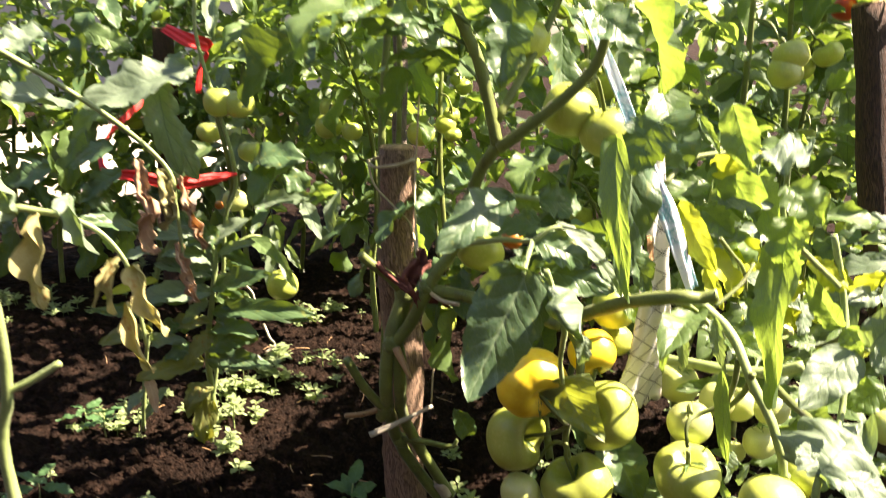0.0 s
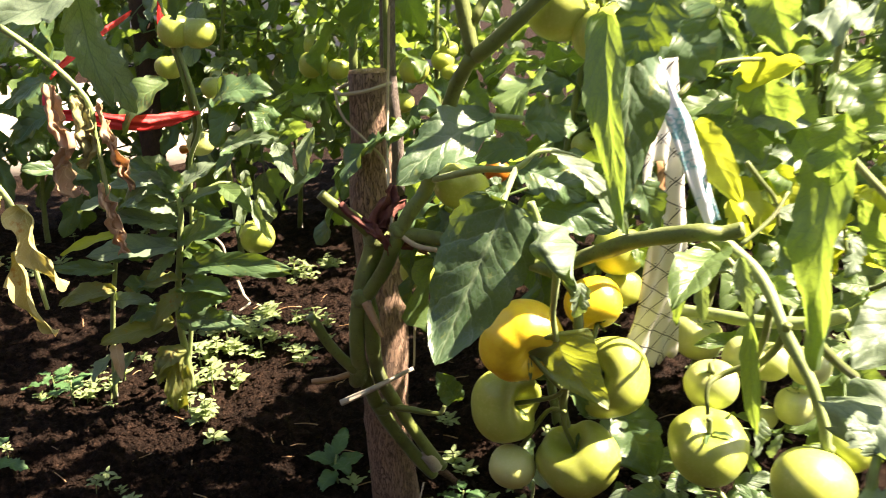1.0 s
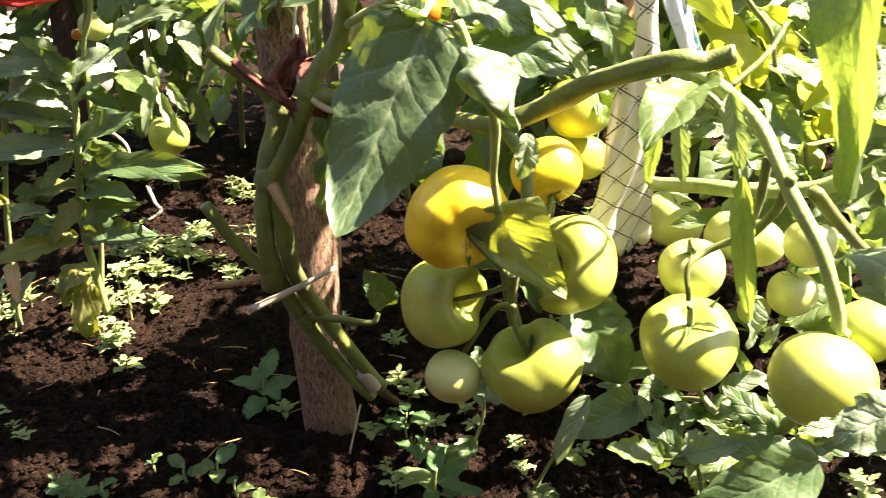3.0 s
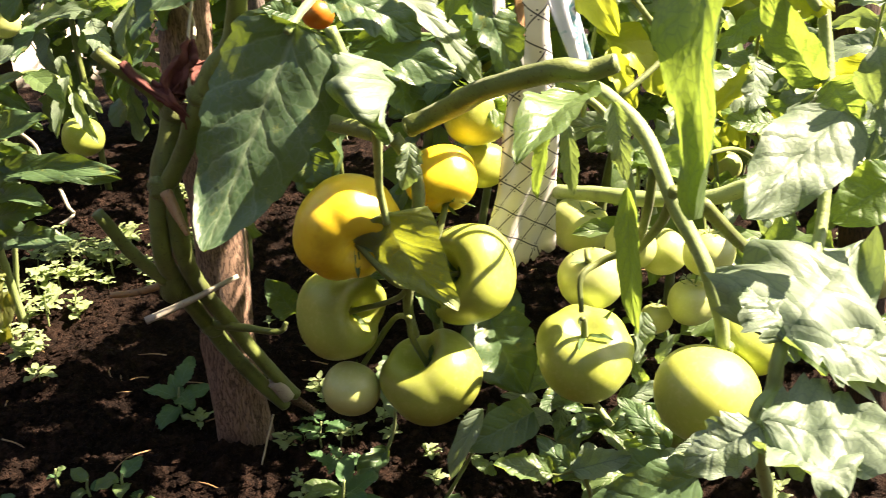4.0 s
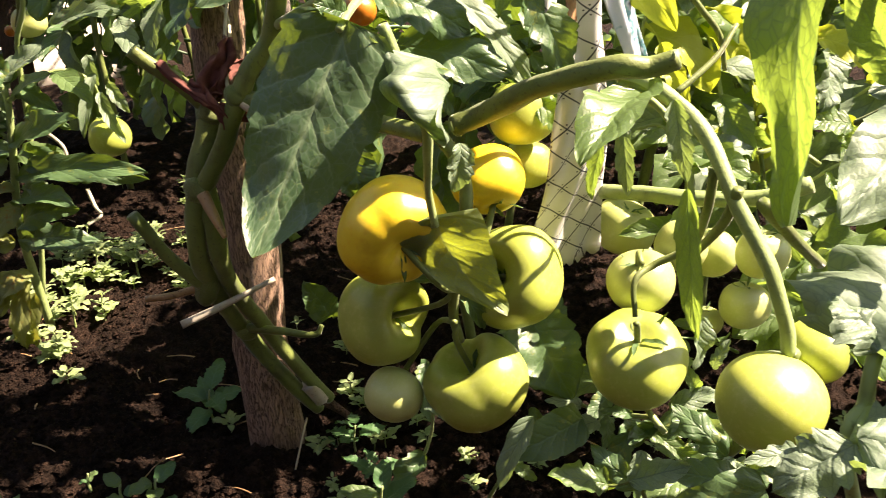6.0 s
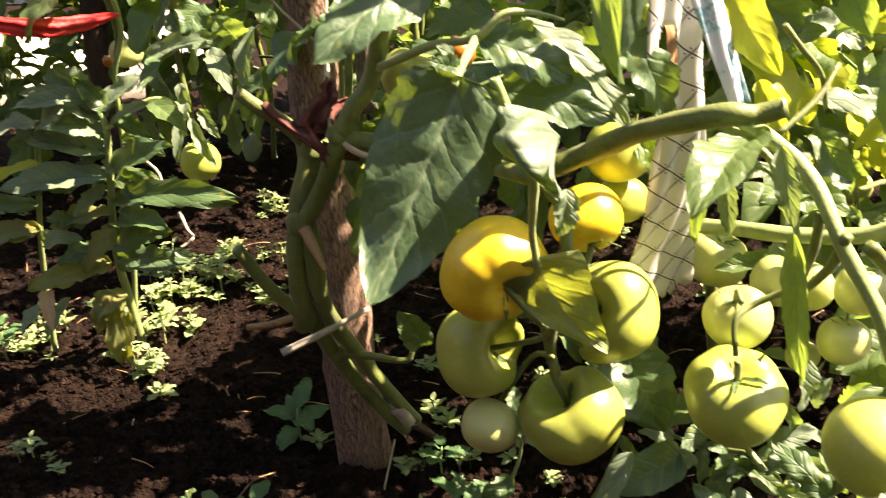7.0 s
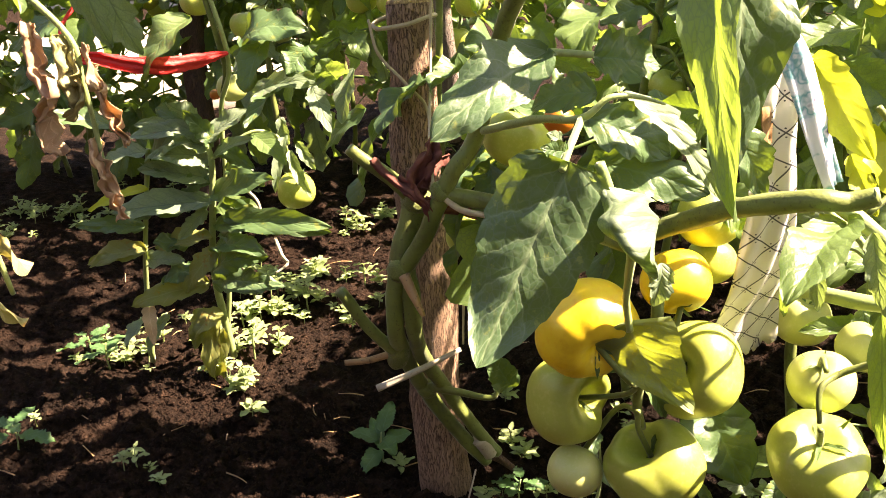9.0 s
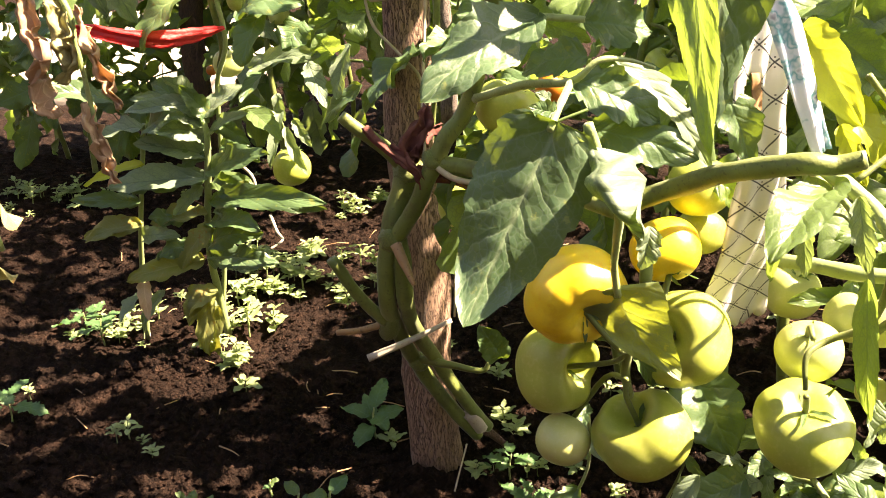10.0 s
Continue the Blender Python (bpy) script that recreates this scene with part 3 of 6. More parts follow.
SMALL = [petal_mesh("leaf", s, WEED, 0.72, 3, 0.10) for s in range(3)]
TOOTHED = [petal_mesh("leaf", 9 + s, WEED_DARK, 0.72, 8, 0.55) for s in range(2)]
STALK = to_mesh("stalk", tube([Vector((0, 0, -0.2)), Vector((0.06, 0.03, 0.5)), Vector((0, 0, 1.0))], 0.035, 0.022, sides=5, per=3), STEM_PALE)
WEED_KINDS = {}


def weed(x, y, size=1.0, kind=0, label="small pale green weed seedling in the soil"):
    """A small weed with pairs of leaves in tiers up its stalk; kind 10 and above: toothed nettle leaves."""
    at = Matrix.Translation((x, y, ground_height(x, y))) @ Matrix.Rotation(int(abs(x * 1237 + y * 773)) % 63 / 10, 4, "Z")
    if kind in WEED_KINDS:
        ob = copy_thing(WEED_KINDS[kind], at)
        ob.scale = (size, size, size)
        return ob
    ob = thing("weed_seedling", (0, 0, 0), label, "weed", "weeds on the soil")
    r = random.Random(kind)
    nettle = kind >= 10
    h = 0.055 + 0.012 * (kind % 3) if nettle else 0.024 + 0.009 * (kind % 3)
    part("stalk", STALK, None, ob, at=Matrix.Scale(h, 4))
    tiers = 2 + (kind % 2) * (not nettle)
    for t in range(tiers):
        n = 3 if nettle else 4 if t else 3
        for i in range(n):
            a = 6.283 * i / n + t * 0.8 + r.uniform(-0.3, 0.3)
            ln = (0.070 if nettle else 0.023) * r.uniform(0.75, 1.15) * (0.7 if t == 0 else 1.0)
            m = Matrix.Translation((0, 0, h * (1 - 0.36 * t))) @ Matrix.Rotation(a, 4, "Z") @ Matrix.Translation((0, 0.12 * ln, 0)) @ Matrix.Rotation(r.uniform(-0.25, 0.55), 4, "X") @ Matrix.Scale(ln, 4)
            part("leaf", r.choice(TOOTHED if nettle else SMALL), None, ob, at=m)
    ob.matrix_basis = at
    ob.scale = (size, size, size)
    WEED_KINDS[kind] = ob
    return ob


# ---- ground ----
def warped(n, near, far, middle):
    """Places along one axis: dense near the middle, far apart towards the horizon."""
    out = []
    for i in range(n + 1):
        u = 2 * i / n - 1
        out.append(middle + near * u + (far - near) * math.copysign(abs(u) ** 15, u))
    return out


def ground_height(x, y):
    if abs(x) > 4 or y > 6 or y < -3:
        return 0.0
    p = Vector((x, y, 0))
    h = 0.030 * noise.noise(p * 3.1) + 0.020 * noise.noise(p * 8.0 + Vector((3, 7, 1)))
    h += 0.012 * noise.noise(p * 24.0) + 0.012 * abs(noise.noise(p * 46.0)) + 0.006 * noise.noise(p * 95.0)
    h += 0.022 * max(0.0, noise.noise(p * 13.0 + Vector((9, 2, 5))) - 0.1)
    return h - 0.012


def build_ground():
    xs, ys = warped(600, 1.7, 400.0, -0.05), warped(520, 1.5, 400.0, 2.1)
    verts = [(x, y, ground_height(x, y)) for y in ys for x in xs]
    w = len(xs)
    faces = [(j * w + i, j * w + i + 1, (j + 1) * w + i + 1, (j + 1) * w + i) for j in range(len(ys) - 1) for i in range(w - 1)]
    me = bpy.data.meshes.new("ground")
    me.from_pydata(verts, [], faces)
    me.shade_smooth()
    me.materials.append(SOIL)
    return tagged(new("ground", me), "dark crumbly moist garden soil in dappled sunlight", "soil", kind="structure")


build_ground()


def clods():
    """Loose crumbs and lumps of earth lying on the bed."""
    rng = random.Random(5)
    verts, faces = [], []
    corner = ((1, 0, 0), (0, 1, 0), (-1, 0, 0), (0, -1, 0), (0, 0, 1), (0, 0, -1))
    side = ((0, 1, 4), (1, 2, 4), (2, 3, 4), (3, 0, 4), (1, 0, 5), (2, 1, 5), (3, 2, 5), (0, 3, 5))
    for n in range(52000):
        x, y = (rng.uniform(-1.3, 1.1), rng.uniform(1.0, 2.6)) if n % 3 else (rng.uniform(-0.75, 0.45), rng.uniform(1.0, 1.6))
        r = 0.0016 + 0.0030 * rng.random() + 0.008 * rng.random() ** 9
        z, o, t = ground_height(x, y) + r * 0.35, len(verts), rng.uniform(0, 6.28)
        ct, st = math.cos(t), math.sin(t)
        for v in corner:
            k = r * rng.uniform(0.65, 1.3)
            verts.append((x + (v[0] * ct - v[1] * st) * k, y + (v[0] * st + v[1] * ct) * k, z + v[2] * k * 0.8))
        faces += [tuple(o + i for i in f) for f in side]
    me = bpy.data.meshes.new("soil_clods")
    me.from_pydata(verts, [], faces)
    me.materials.append(SOIL)
    tagged(new("soil_clods", me), "loose brown crumbs and lumps of earth", "soil clods", kind="stuff")


clods()


def litter():
    """Straw, root ends and thin dead twigs on the soil."""
    rng, bm = random.Random(8), bmesh.new()
    for _ in range(110):
        x, y, a, ln = rng.uniform(-0.9, 0.9), rng.uniform(1.1, 2.3), rng.uniform(0, 6.28), rng.uniform(0.02, 0.07)
        z = ground_height(x, y) + 0.005
        d = Vector((math.cos(a), math.sin(a), 0)) * ln
        p = Vector((x, y, z))
        tube([p - d * 0.5, p + Vector((rng.uniform(-1, 1), rng.uniform(-1, 1), 0.6)) * ln * 0.12, p + d * 0.5], 0.0013, 0.0007, sides=4, per=3, bm=bm)
    tagged(part("dead_stalks", bm, STEM_BROWN), "thin pale dry stalks scattered on the soil", "plant litter", kind="stuff")


litter()

# ---- pale path and wall behind the bed ----
bm = bmesh.new()
bmesh.ops.create_cube(bm, size=1.0, matrix=Matrix.Translation((-2.87, 4.61, 0.05)) @ Matrix.Rotation(radians(20), 4, "Z") @ Matrix.Diagonal((3.2, 2.2, 0.24, 1)))
bmesh.ops.bevel(bm, geom=bm.edges[:], offset=0.05, segments=4)
tagged(part("path", bm, WHITE), "pale concrete path beyond the vegetable bed", "path", kind="structure")
bm = bmesh.new()
bmesh.ops.create_cube(bm, size=1.0, matrix=Matrix.Translation((-5.0, 9.3, 1.4)) @ Matrix.Diagonal((10.0, 0.25, 2.9, 1)))
bmesh.ops.bevel(bm, geom=bm.edges[:], offset=0.02, segments=2)
tagged(part("wall_back", bm, WHITE, smooth=False), "whitewashed wall far behind the garden bed", "wall", kind="structure")


# two unseen dark fences, added to hold back sky light from front and left
bm = bmesh.new()
bmesh.ops.create_cube(bm, size=1.0, matrix=Matrix.Translation((0, -1.6, 1.0)) @ Matrix.Diagonal((9.0, 0.06, 2.1, 1)))
bmesh.ops.bevel(bm, geom=bm.edges[:], offset=0.01, segments=2)
tagged(part("wall_near", bm, BARK_DARK, smooth=False), "added dark wooden fence out of view that cuts the sky light", "fence", kind="structure")
bm = bmesh.new()
bmesh.ops.create_cube(bm, size=1.0, matrix=Matrix.Translation((-4.4, 1.2, 1.0)) @ Matrix.Diagonal((0.06, 5.6, 2.1, 1)))
bmesh.ops.bevel(bm, geom=bm.edges[:], offset=0.01, segments=2)
tagged(part("wall_side", bm, BARK_DARK, smooth=False), "added dark wooden fence out of view that cuts the sky light", "fence", kind="structure")


# ---- stakes ----
def stake(base, top, r0, r1, mat, label, name="wooden_stake", cut=True):
    ob = thing(name, base, label, "wooden stake")
    b, t = Vector(base), Vector(top)
    q = (t - b).to_track_quat("Z", "Y").to_matrix().to_4x4()
    q.translation = b
    h = (t - b).length
    line = [Vector((0.004 * math.sin(i * 1.3), 0.004 * math.cos(i * 1.7), h * i / 8)) for i in range(9)]
    line[0].z = -0.06
    part("pole", tube(line, r0, r1, sides=18, per=4, lump=0.10), mat, ob, at=q)
    if cut:
        bm = bmesh.new()
        bmesh.ops.create_cone(bm, cap_ends=True, segments=18, radius1=r1 * 0.97, radius2=r1 * 0.90, depth=0.004, matrix=Matrix.Translation(line[-1] + Vector((0, 0, 0.003))))
        part("sawn_end", bm, CUTWOOD, ob, "pale sawn end grain", at=q)
    return ob


stake((-0.056, 1.375, -0.009), (-0.087, 1.385, 0.656), 0.0365, 0.0275, BARK, "thick brown wooden stake with fissured bark")
stake((0.80, 1.38, 0.0), (0.657, 1.460, 0.895), 0.030, 0.026, BARK_DARK, "dark brown wooden stake at the bed's edge")
stake((-0.124, 2.100, 0.376), (-0.132, 2.000, 0.881), 0.018, 0.016, BARK_GREY, "thin grey weathered wooden stake")
stake(Vector((-0.873, 2.600, 0.649)) * Vector((1, 1, 0)), (-0.865, 2.600, 0.827), 0.034, 0.030, BARK_DARK, "dark wooden stake tied with red cloth")

# ---- the main plant ----
main = thing("tomato_plant", (0.044, 1.411, 0.000), "tall tomato plant heavy with unripe beefsteak tomatoes", "tomato plant", "tomato plants in the bed")
stem(main, [(0.006, 1.345, 0.060), (-0.006, 1.338, 0.077), (-0.041, 1.318, 0.136), (-0.069, 1.305, 0.189), (-0.079, 1.250, 0.258), (-0.081, 1.200, 0.319), (-0.079, 1.190, 0.358), (-0.074, 1.190, 0.399)], 0.0090, 0.0108, label="thick bent green stem")
stem(main, [(0.020, 1.345, 0.074), (0.007, 1.335, 0.096), (-0.018, 1.314, 0.147), (-0.046, 1.292, 0.208), (-0.059, 1.245, 0.267), (-0.060, 1.200, 0.320), (-0.060, 1.190, 0.359), (-0.064, 1.190, 0.402)], 0.0082, 0.0100)
stem(main, [(-0.004, 1.330, 0.104), (0.011, 1.338, 0.076)], 0.0108, 0.0104, TWIG, "scar", "pale ring scar on the stem")
stem(main, [(0.006, 1.342, 0.075), (0.023, 1.360, 0.053), (0.045, 1.380, 0.020)], 0.0075, 0.004, BARK_DARK, "root", "thin dark root end")
stem(main, [(-0.074, 1.192, 0.395), (-0.069, 1.195, 0.422), (-0.063, 1.200, 0.443), (-0.054, 1.205, 0.472), (-0.050, 1.205, 0.483)], 0.0120, 0.0128)
stem(main, [(-0.053, 1.205, 0.470), (-0.079, 1.198, 0.499), (-0.103, 1.190, 0.519), (-0.117, 1.185, 0.533)], 0.0088, 0.0062)
stem(main, [(-0.068, 1.186, 0.400), (-0.045, 1.178, 0.436), (-0.026, 1.168, 0.478), (-0.008, 1.168, 0.516), (0.015, 1.170, 0.553), (0.043, 1.130, 0.656), (0.066, 1.100, 0.702)], 0.0092, 0.0085)
stem(main, [(0.066, 1.100, 0.702), (0.051, 1.100, 0.763), (0.034, 1.100, 0.817), (0.005, 1.100, 0.877), (-0.004, 1.100, 0.935)], 0.0085, 0.006)
stem(main, [(0.069, 1.095, 0.700), (0.117, 1.060, 0.744), (0.165, 1.040, 0.793), (0.180, 1.030, 0.828), (0.180, 1.020, 0.865)], 0.0085, 0.005)
stem(main, [(0.065, 1.100, 0.735), (0.099, 1.130, 0.797), (0.136, 1.150, 0.874), (0.144, 1.150, 0.922)], 0.006, 0.004)
stem(main, [(-0.026, 1.170, 0.489), (0.021, 1.160, 0.487), (0.088, 1.130, 0.480), (0.155, 1.060, 0.480)], 0.009, 0.0075)
stem(main, [(0.173, 1.090, 0.481), (0.196, 1.080, 0.493), (0.237, 1.030, 0.525), (0.280, 0.985, 0.545), (0.304, 0.985, 0.545), (0.322, 0.980, 0.551)], 0.0098, 0.0072, name="cut_branch", label="thick green cut branch")
for end, back, r in (((0.173, 1.090, 0.481), (0.196, 1.080, 0.493), 0.0098), ((0.322, 0.980, 0.551), (0.304, 0.985, 0.545), 0.0070)):
    d = (Vector(end) - Vector(back)).normalized()
    part("cut_end", tube([Vector(end) - d * 0.002, Vector(end) + d * 0.0012], r, r * 0.9, sides=12, per=2, lump=0.02), STEM_PALE, main, "pale dry cut end")
for a, b, r in (((-0.074, 1.189, 0.392), (-0.068, 1.189, 0.410), 0.0150), ((-0.059, 1.204, 0.462), (-0.052, 1.204, 0.479), 0.0150), ((-0.089, 1.235, 0.265), (-0.081, 1.215, 0.294), 0.0130), ((-0.068, 1.300, 0.188), (-0.062, 1.298, 0.201), 0.0135), ((-0.028, 1.168, 0.490), (-0.017, 1.168, 0.496), 0.0120)):
    a, b = Vector(a), Vector(b)
    bm = bmesh.new()
    bmesh.ops.create_icosphere(bm, subdivisions=3, radius=1.0)
    for v in bm.verts:
        v.co *= 1 + 0.16 * noise.noise(v.co * 1.7 + a * 60)
    q = (b - a).to_track_quat("Z", "Y").to_matrix().to_4x4()
    part("stem_node", bm, STEM, main, at=Matrix.Translation(a.lerp(b, 0.5)) @ q @ Matrix.Diagonal((r, r, (b - a).length * 0.8, 1)))
stem(main, [(-0.086, 1.215, 0.289), (-0.113, 1.200, 0.327), (-0.137, 1.185, 0.376)], 0.0075, 0.0066, name="cut_shoot")
stem(main, [(-0.088, 1.225, 0.282), (-0.118, 1.210, 0.279), (-0.142, 1.200, 0.280)], 0.0045, 0.0032, STEM_BROWN, "dry_stub")
stem(main, [(-0.065, 1.178, 0.398), (-0.052, 1.165, 0.377), (-0.043, 1.158, 0.361)], 0.0065, 0.0025, STEM_BROWN, "dry_stub")
stem(main, [(-0.063, 1.295, 0.199), (-0.024, 1.280, 0.202), (0.017, 1.270, 0.201), (0.027, 1.270, 0.213)], 0.0055, 0.0026, STEM, "dry_stub")
stem(main, [(-0.103, 1.184, 0.258), (-0.058, 1.200, 0.274), (-0.012, 1.220, 0.292)], 0.0045, 0.0026, TWIG, "bleached_twig")
# truss of the main cluster
HUB = (0.171, 1.062, 0.345)
stem(main, [(0.160, 1.060, 0.480), (0.178, 1.055, 0.452), (0.180, 1.045, 0.410), (0.176, 1.050, 0.376), HUB, (0.170, 1.070, 0.318), (0.176, 1.075, 0.290)], 0.0062, 0.0042, name="truss")
HUB = Vector(HUB)
tomato(main, (0.121, 1.050, 0.404), 0.0455, (0.334, -0.889, -0.253), "yellow", 3, HUB, spin=0.6)
tomato(main, (0.200, 1.090, 0.434), 0.0310, (0.18, -0.67, -0.69), "yellow", 1, HUB + Vector((0.012, 0.01, 0.035)))
tomato(main, (0.224, 1.100, 0.340), 0.0470, (-0.54, -0.79, 0.33), "green", 2, HUB, toward=(-1, 0, 0.1))
tomato(main, (0.109, 1.100, 0.304), 0.0445, (0.58, -0.72, 0.30), "green", 2, HUB, toward=(1, -0.1, 0))
tomato(main, (0.190, 1.080, 0.247), 0.0475, (-0.49, -0.46, 0.76), "green", 2, HUB + Vector((0.003, 0.008, -0.035)), toward=(-0.5, 0.2, 0.8))
tomato(main, (0.115, 1.085, 0.230), 0.0265, (0.3, 0.8, 0.5), "pale", 1, HUB + Vector((0, 0, -0.03)))
tomato(main, (0.234, 1.140, 0.480), 0.030, (0, 0.2, 1), "green", 1)
tomato(main, (0.242, 1.160, 0.428), 0.024, (0, 0.2, 1), "green", 1)

for tip, w in (((0.196, 1.080, 0.300), 0.034), ((0.186, 1.085, 0.395), 0.036), ((0.140, 1.120, 0.335), 0.05), ((0.205, 1.120, 0.310), 0.05)):
    leaf(main, (0.172, 1.085, 0.346), tip, w, (0.1, -0.8, 0.5), LEAF_DARK, bend=0.8, fold=0.4, curl=0.5, cut=0.2, ny=20, nx=8)

# truss of the right cluster
stem(main, [(0.316, 1.170, 0.397), (0.350, 1.130, 0.407), (0.379, 1.110, 0.409), (0.433, 1.090, 0.414), (0.469, 1.070, 0.432)], 0.0072, 0.0075, STEM_PALE)
stem(main, [(0.302, 1.030, 0.524), (0.324, 1.000, 0.506), (0.338, 0.985, 0.469), (0.344, 0.980, 0.423), (0.342, 0.985, 0.402)], 0.003, 0.002, STEM_PALE, "side_shoot")
stem(main, [(0.365, 0.955, 0.465), (0.362, 0.970, 0.435), (0.354, 1.000, 0.400)], 0.0042, 0.0035, STEM, "side_shoot")
stem(main, [(0.396, 0.985, 0.444), (0.439, 1.020, 0.402), (0.481, 1.060, 0.365)], 0.0058, 0.005, STEM, "side_shoot")
stem(main, [(0.308, 1.020, 0.493), (0.321, 1.010, 0.498), (0.333, 1.000, 0.488)], 0.0014, 0.001, STEM_PALE, "side_shoot")
stem(main, [(0.355, 1.100, 0.591), (0.372, 1.100, 0.571), (0.389, 1.100, 0.550), (0.396, 1.100, 0.522)], 0.003, 0.002, STEM, "side_shoot")
stem(main, [(0.345, 1.060, 0.511), (0.380, 1.080, 0.535), (0.402, 1.100, 0.559)], 0.0026, 0.002, STEM, "side_shoot")
stem(main, [(0.510, 1.150, 0.426), (0.481, 1.150, 0.443), (0.432, 1.100, 0.452)], 0.0028, 0.002, STEM, "side_shoot")
stem(main, [(0.300, 1.050, 0.527), (0.323, 1.020, 0.521), (0.349, 0.990, 0.496), (0.365, 0.960, 0.456), (0.385, 0.935, 0.414), (0.398, 0.925, 0.376), (0.401, 0.920, 0.354)], 0.0068, 0.0050, STEM_PALE)
stem(main, [(0.355, 0.980, 0.472), (0.356, 0.990, 0.437), (0.357, 1.020, 0.398), (0.332, 1.030, 0.379), (0.314, 1.020, 0.369), (0.314, 1.010, 0.342)], 0.0040, 0.0024, STEM, "truss")
tomato(main, (0.323, 1.030, 0.294), 0.0435, (-0.12, -0.40, 0.9), "green", 0, (0.314, 1.006, 0.338), spin=0.5)
tomato(main, (0.337, 1.090, 0.338), 0.0295, (-0.2, -0.3, 0.8), "pale", 1, (0.324, 1.040, 0.375))
tomato(main, (0.389, 0.910, 0.321), 0.0370, (0.0, 0.3, -0.9), "green", 1)
tomato(main, (0.431, 0.940, 0.346), 0.0240, (0.8, -0.2, 0.2), "green", 1)
tomato(main, (0.350, 1.220, 0.344), 0.0330, (0.2, -0.2, 0.9), "pale", 0)
tomato(main, (0.447, 1.100, 0.359), 0.0235, (0, 0, 1), "pale", 1)
tomato(main, (0.437, 1.100, 0.309), 0.0230, (0, 0, 1), "pale", 1)
tomato(main, (0.410, 1.120, 0.283), 0.0155, (0, 0, 1), "pale", 1)
tomato(main, (0.380, 1.120, 0.359), 0.0240, (0.5, 0, 0.8), "pale", 1)
tomato(main, (0.419, 1.150, 0.341), 0.0240, (-0.5, 0, 0.8), "pale", 1)
tomato(main, (0.634, 1.150, 0.315), 0.0270, (0, 0, 1), "pale", 1)
tomato(main, (0.598, 1.500, 0.329), 0.0240, (0, 0, 1), "pale", 1)
# behind the big leaf and up the stem
tomato(main, (0.051, 1.200, 0.540), 0.0330, (0.3, 0, 0.9), "green", 0)
tomato(main, (0.093, 1.160, 0.568), 0.0150, (0.3, 0, 0.9), "orange", 1)
tomato(main, (0.030, 1.240, 0.494), 0.0150, (0.3, 0, 0.9), "green", 1)
tomato(main, (-0.007, 1.280, 0.408), 0.0270, (0.3, 0, 0.9), "green", 1)
tomato(main, (0.154, 1.100, 0.748), 0.036, (0.2, -0.1, 0.9), "green", 1, (0.166, 1.040, 0.790))
tomato(main, (0.197, 1.080, 0.724), 0.033, (-0.1, -0.1, 0.9), "green", 1, (0.169, 1.040, 0.790))
tomato(main, (0.095, 1.160, 0.835), 0.036, (0.2, -0.1, 0.9), "green", 0)

# large leaves of the main plant
NODE = (0.110, 1.026, 0.598)
stem(main, [(0.017, 1.170, 0.554), (0.072, 1.080, 0.585), NODE, (0.130, 1.020, 0.615), (0.152, 1.030, 0.614), (0.174, 1.030, 0.608)], 0.0044, 0.0012, STEM_PALE, "leaf_stalk")
stem(main, [NODE, (0.101, 0.980, 0.587), (0.095, 0.950, 0.577)], 0.0032, 0.0026, STEM_PALE, "leaf_stalk")
stem(main, [(0.035, 1.120, 0.632), (0.071, 1.100, 0.639), (0.120, 1.080, 0.639)], 0.0035, 0.003, STEM_PALE, "leaf_stalk")
leaf(main, (0.101, 0.955, 0.582), (0.036, 0.905, 0.440), 0.088, (0.04, -0.85, 0.45), LEAF_VEINED, bend=-0.45, fold=0.13, curl=-0.22, teeth=7, cut=0.10, wave=0.045, lean=0.30, pucker=0.013)
leaf(main, (0.099, 0.970, 0.585), (0.079, 0.950, 0.593), 0.022, (-0.15, -1, 0.25), LEAF_DARK)
leaf(main, (0.095, 0.980, 0.591), (0.084, 0.960, 0.601), 0.014, (-0.15, -1, 0.5), LEAF_PALE)
leaf(main, (0.083, 1.070, 0.647), (-0.005, 0.990, 0.587), 0.074, (-0.1, -0.8, 0.5), LEAF_VEINED, bend=0.4, fold=0.2, teeth=5, cut=0.2)
leaf(main, (0.124, 0.955, 0.565), (0.162, 0.915, 0.509), 0.088, (-0.45, -0.85, 0.2), LEAF_PALE, bend=0.9, fold=-0.35, curl=-0.85, teeth=4, cut=0.06, wave=0.16, lean=0.4, pucker=0.012)
leaf(main, (0.155, 1.020, 0.426), (0.169, 1.020, 0.335), 0.056, (-0.10, -0.90, 0.40), LEAF_MID, bend=-0.4, fold=0.22, curl=-0.15, teeth=4, cut=0.07, lean=0.12, wave=0.06, pucker=0.008, sweep=-0.044)
stem(main, [(0.122, 0.965, 0.578), (0.136, 0.972, 0.541), (0.149, 0.985, 0.505), (0.150, 1.000, 0.478), (0.150, 1.012, 0.448), (0.155, 1.018, 0.419)], 0.0040, 0.0032, STEM_PALE, "leaf_stalk")
leaf(main, (0.147, 1.130, 0.599), (0.237, 1.110, 0.504), 0.046, (0.3, -0.6, 0.8), LEAF_PALE, bend=0.7, fold=0.35, teeth=5)
leaf(main, (0.112, 1.050, 0.595), (0.183, 1.060, 0.559), 0.06, (0, -0.8, 0.5), LEAF_DARK, bend=0.7, fold=0.2)
leaf(main, (0.126, 1.070, 0.551), (0.216, 1.050, 0.529), 0.06, (0, -0.8, 0.5), LEAF_DARK, bend=0.5, fold=0.2)
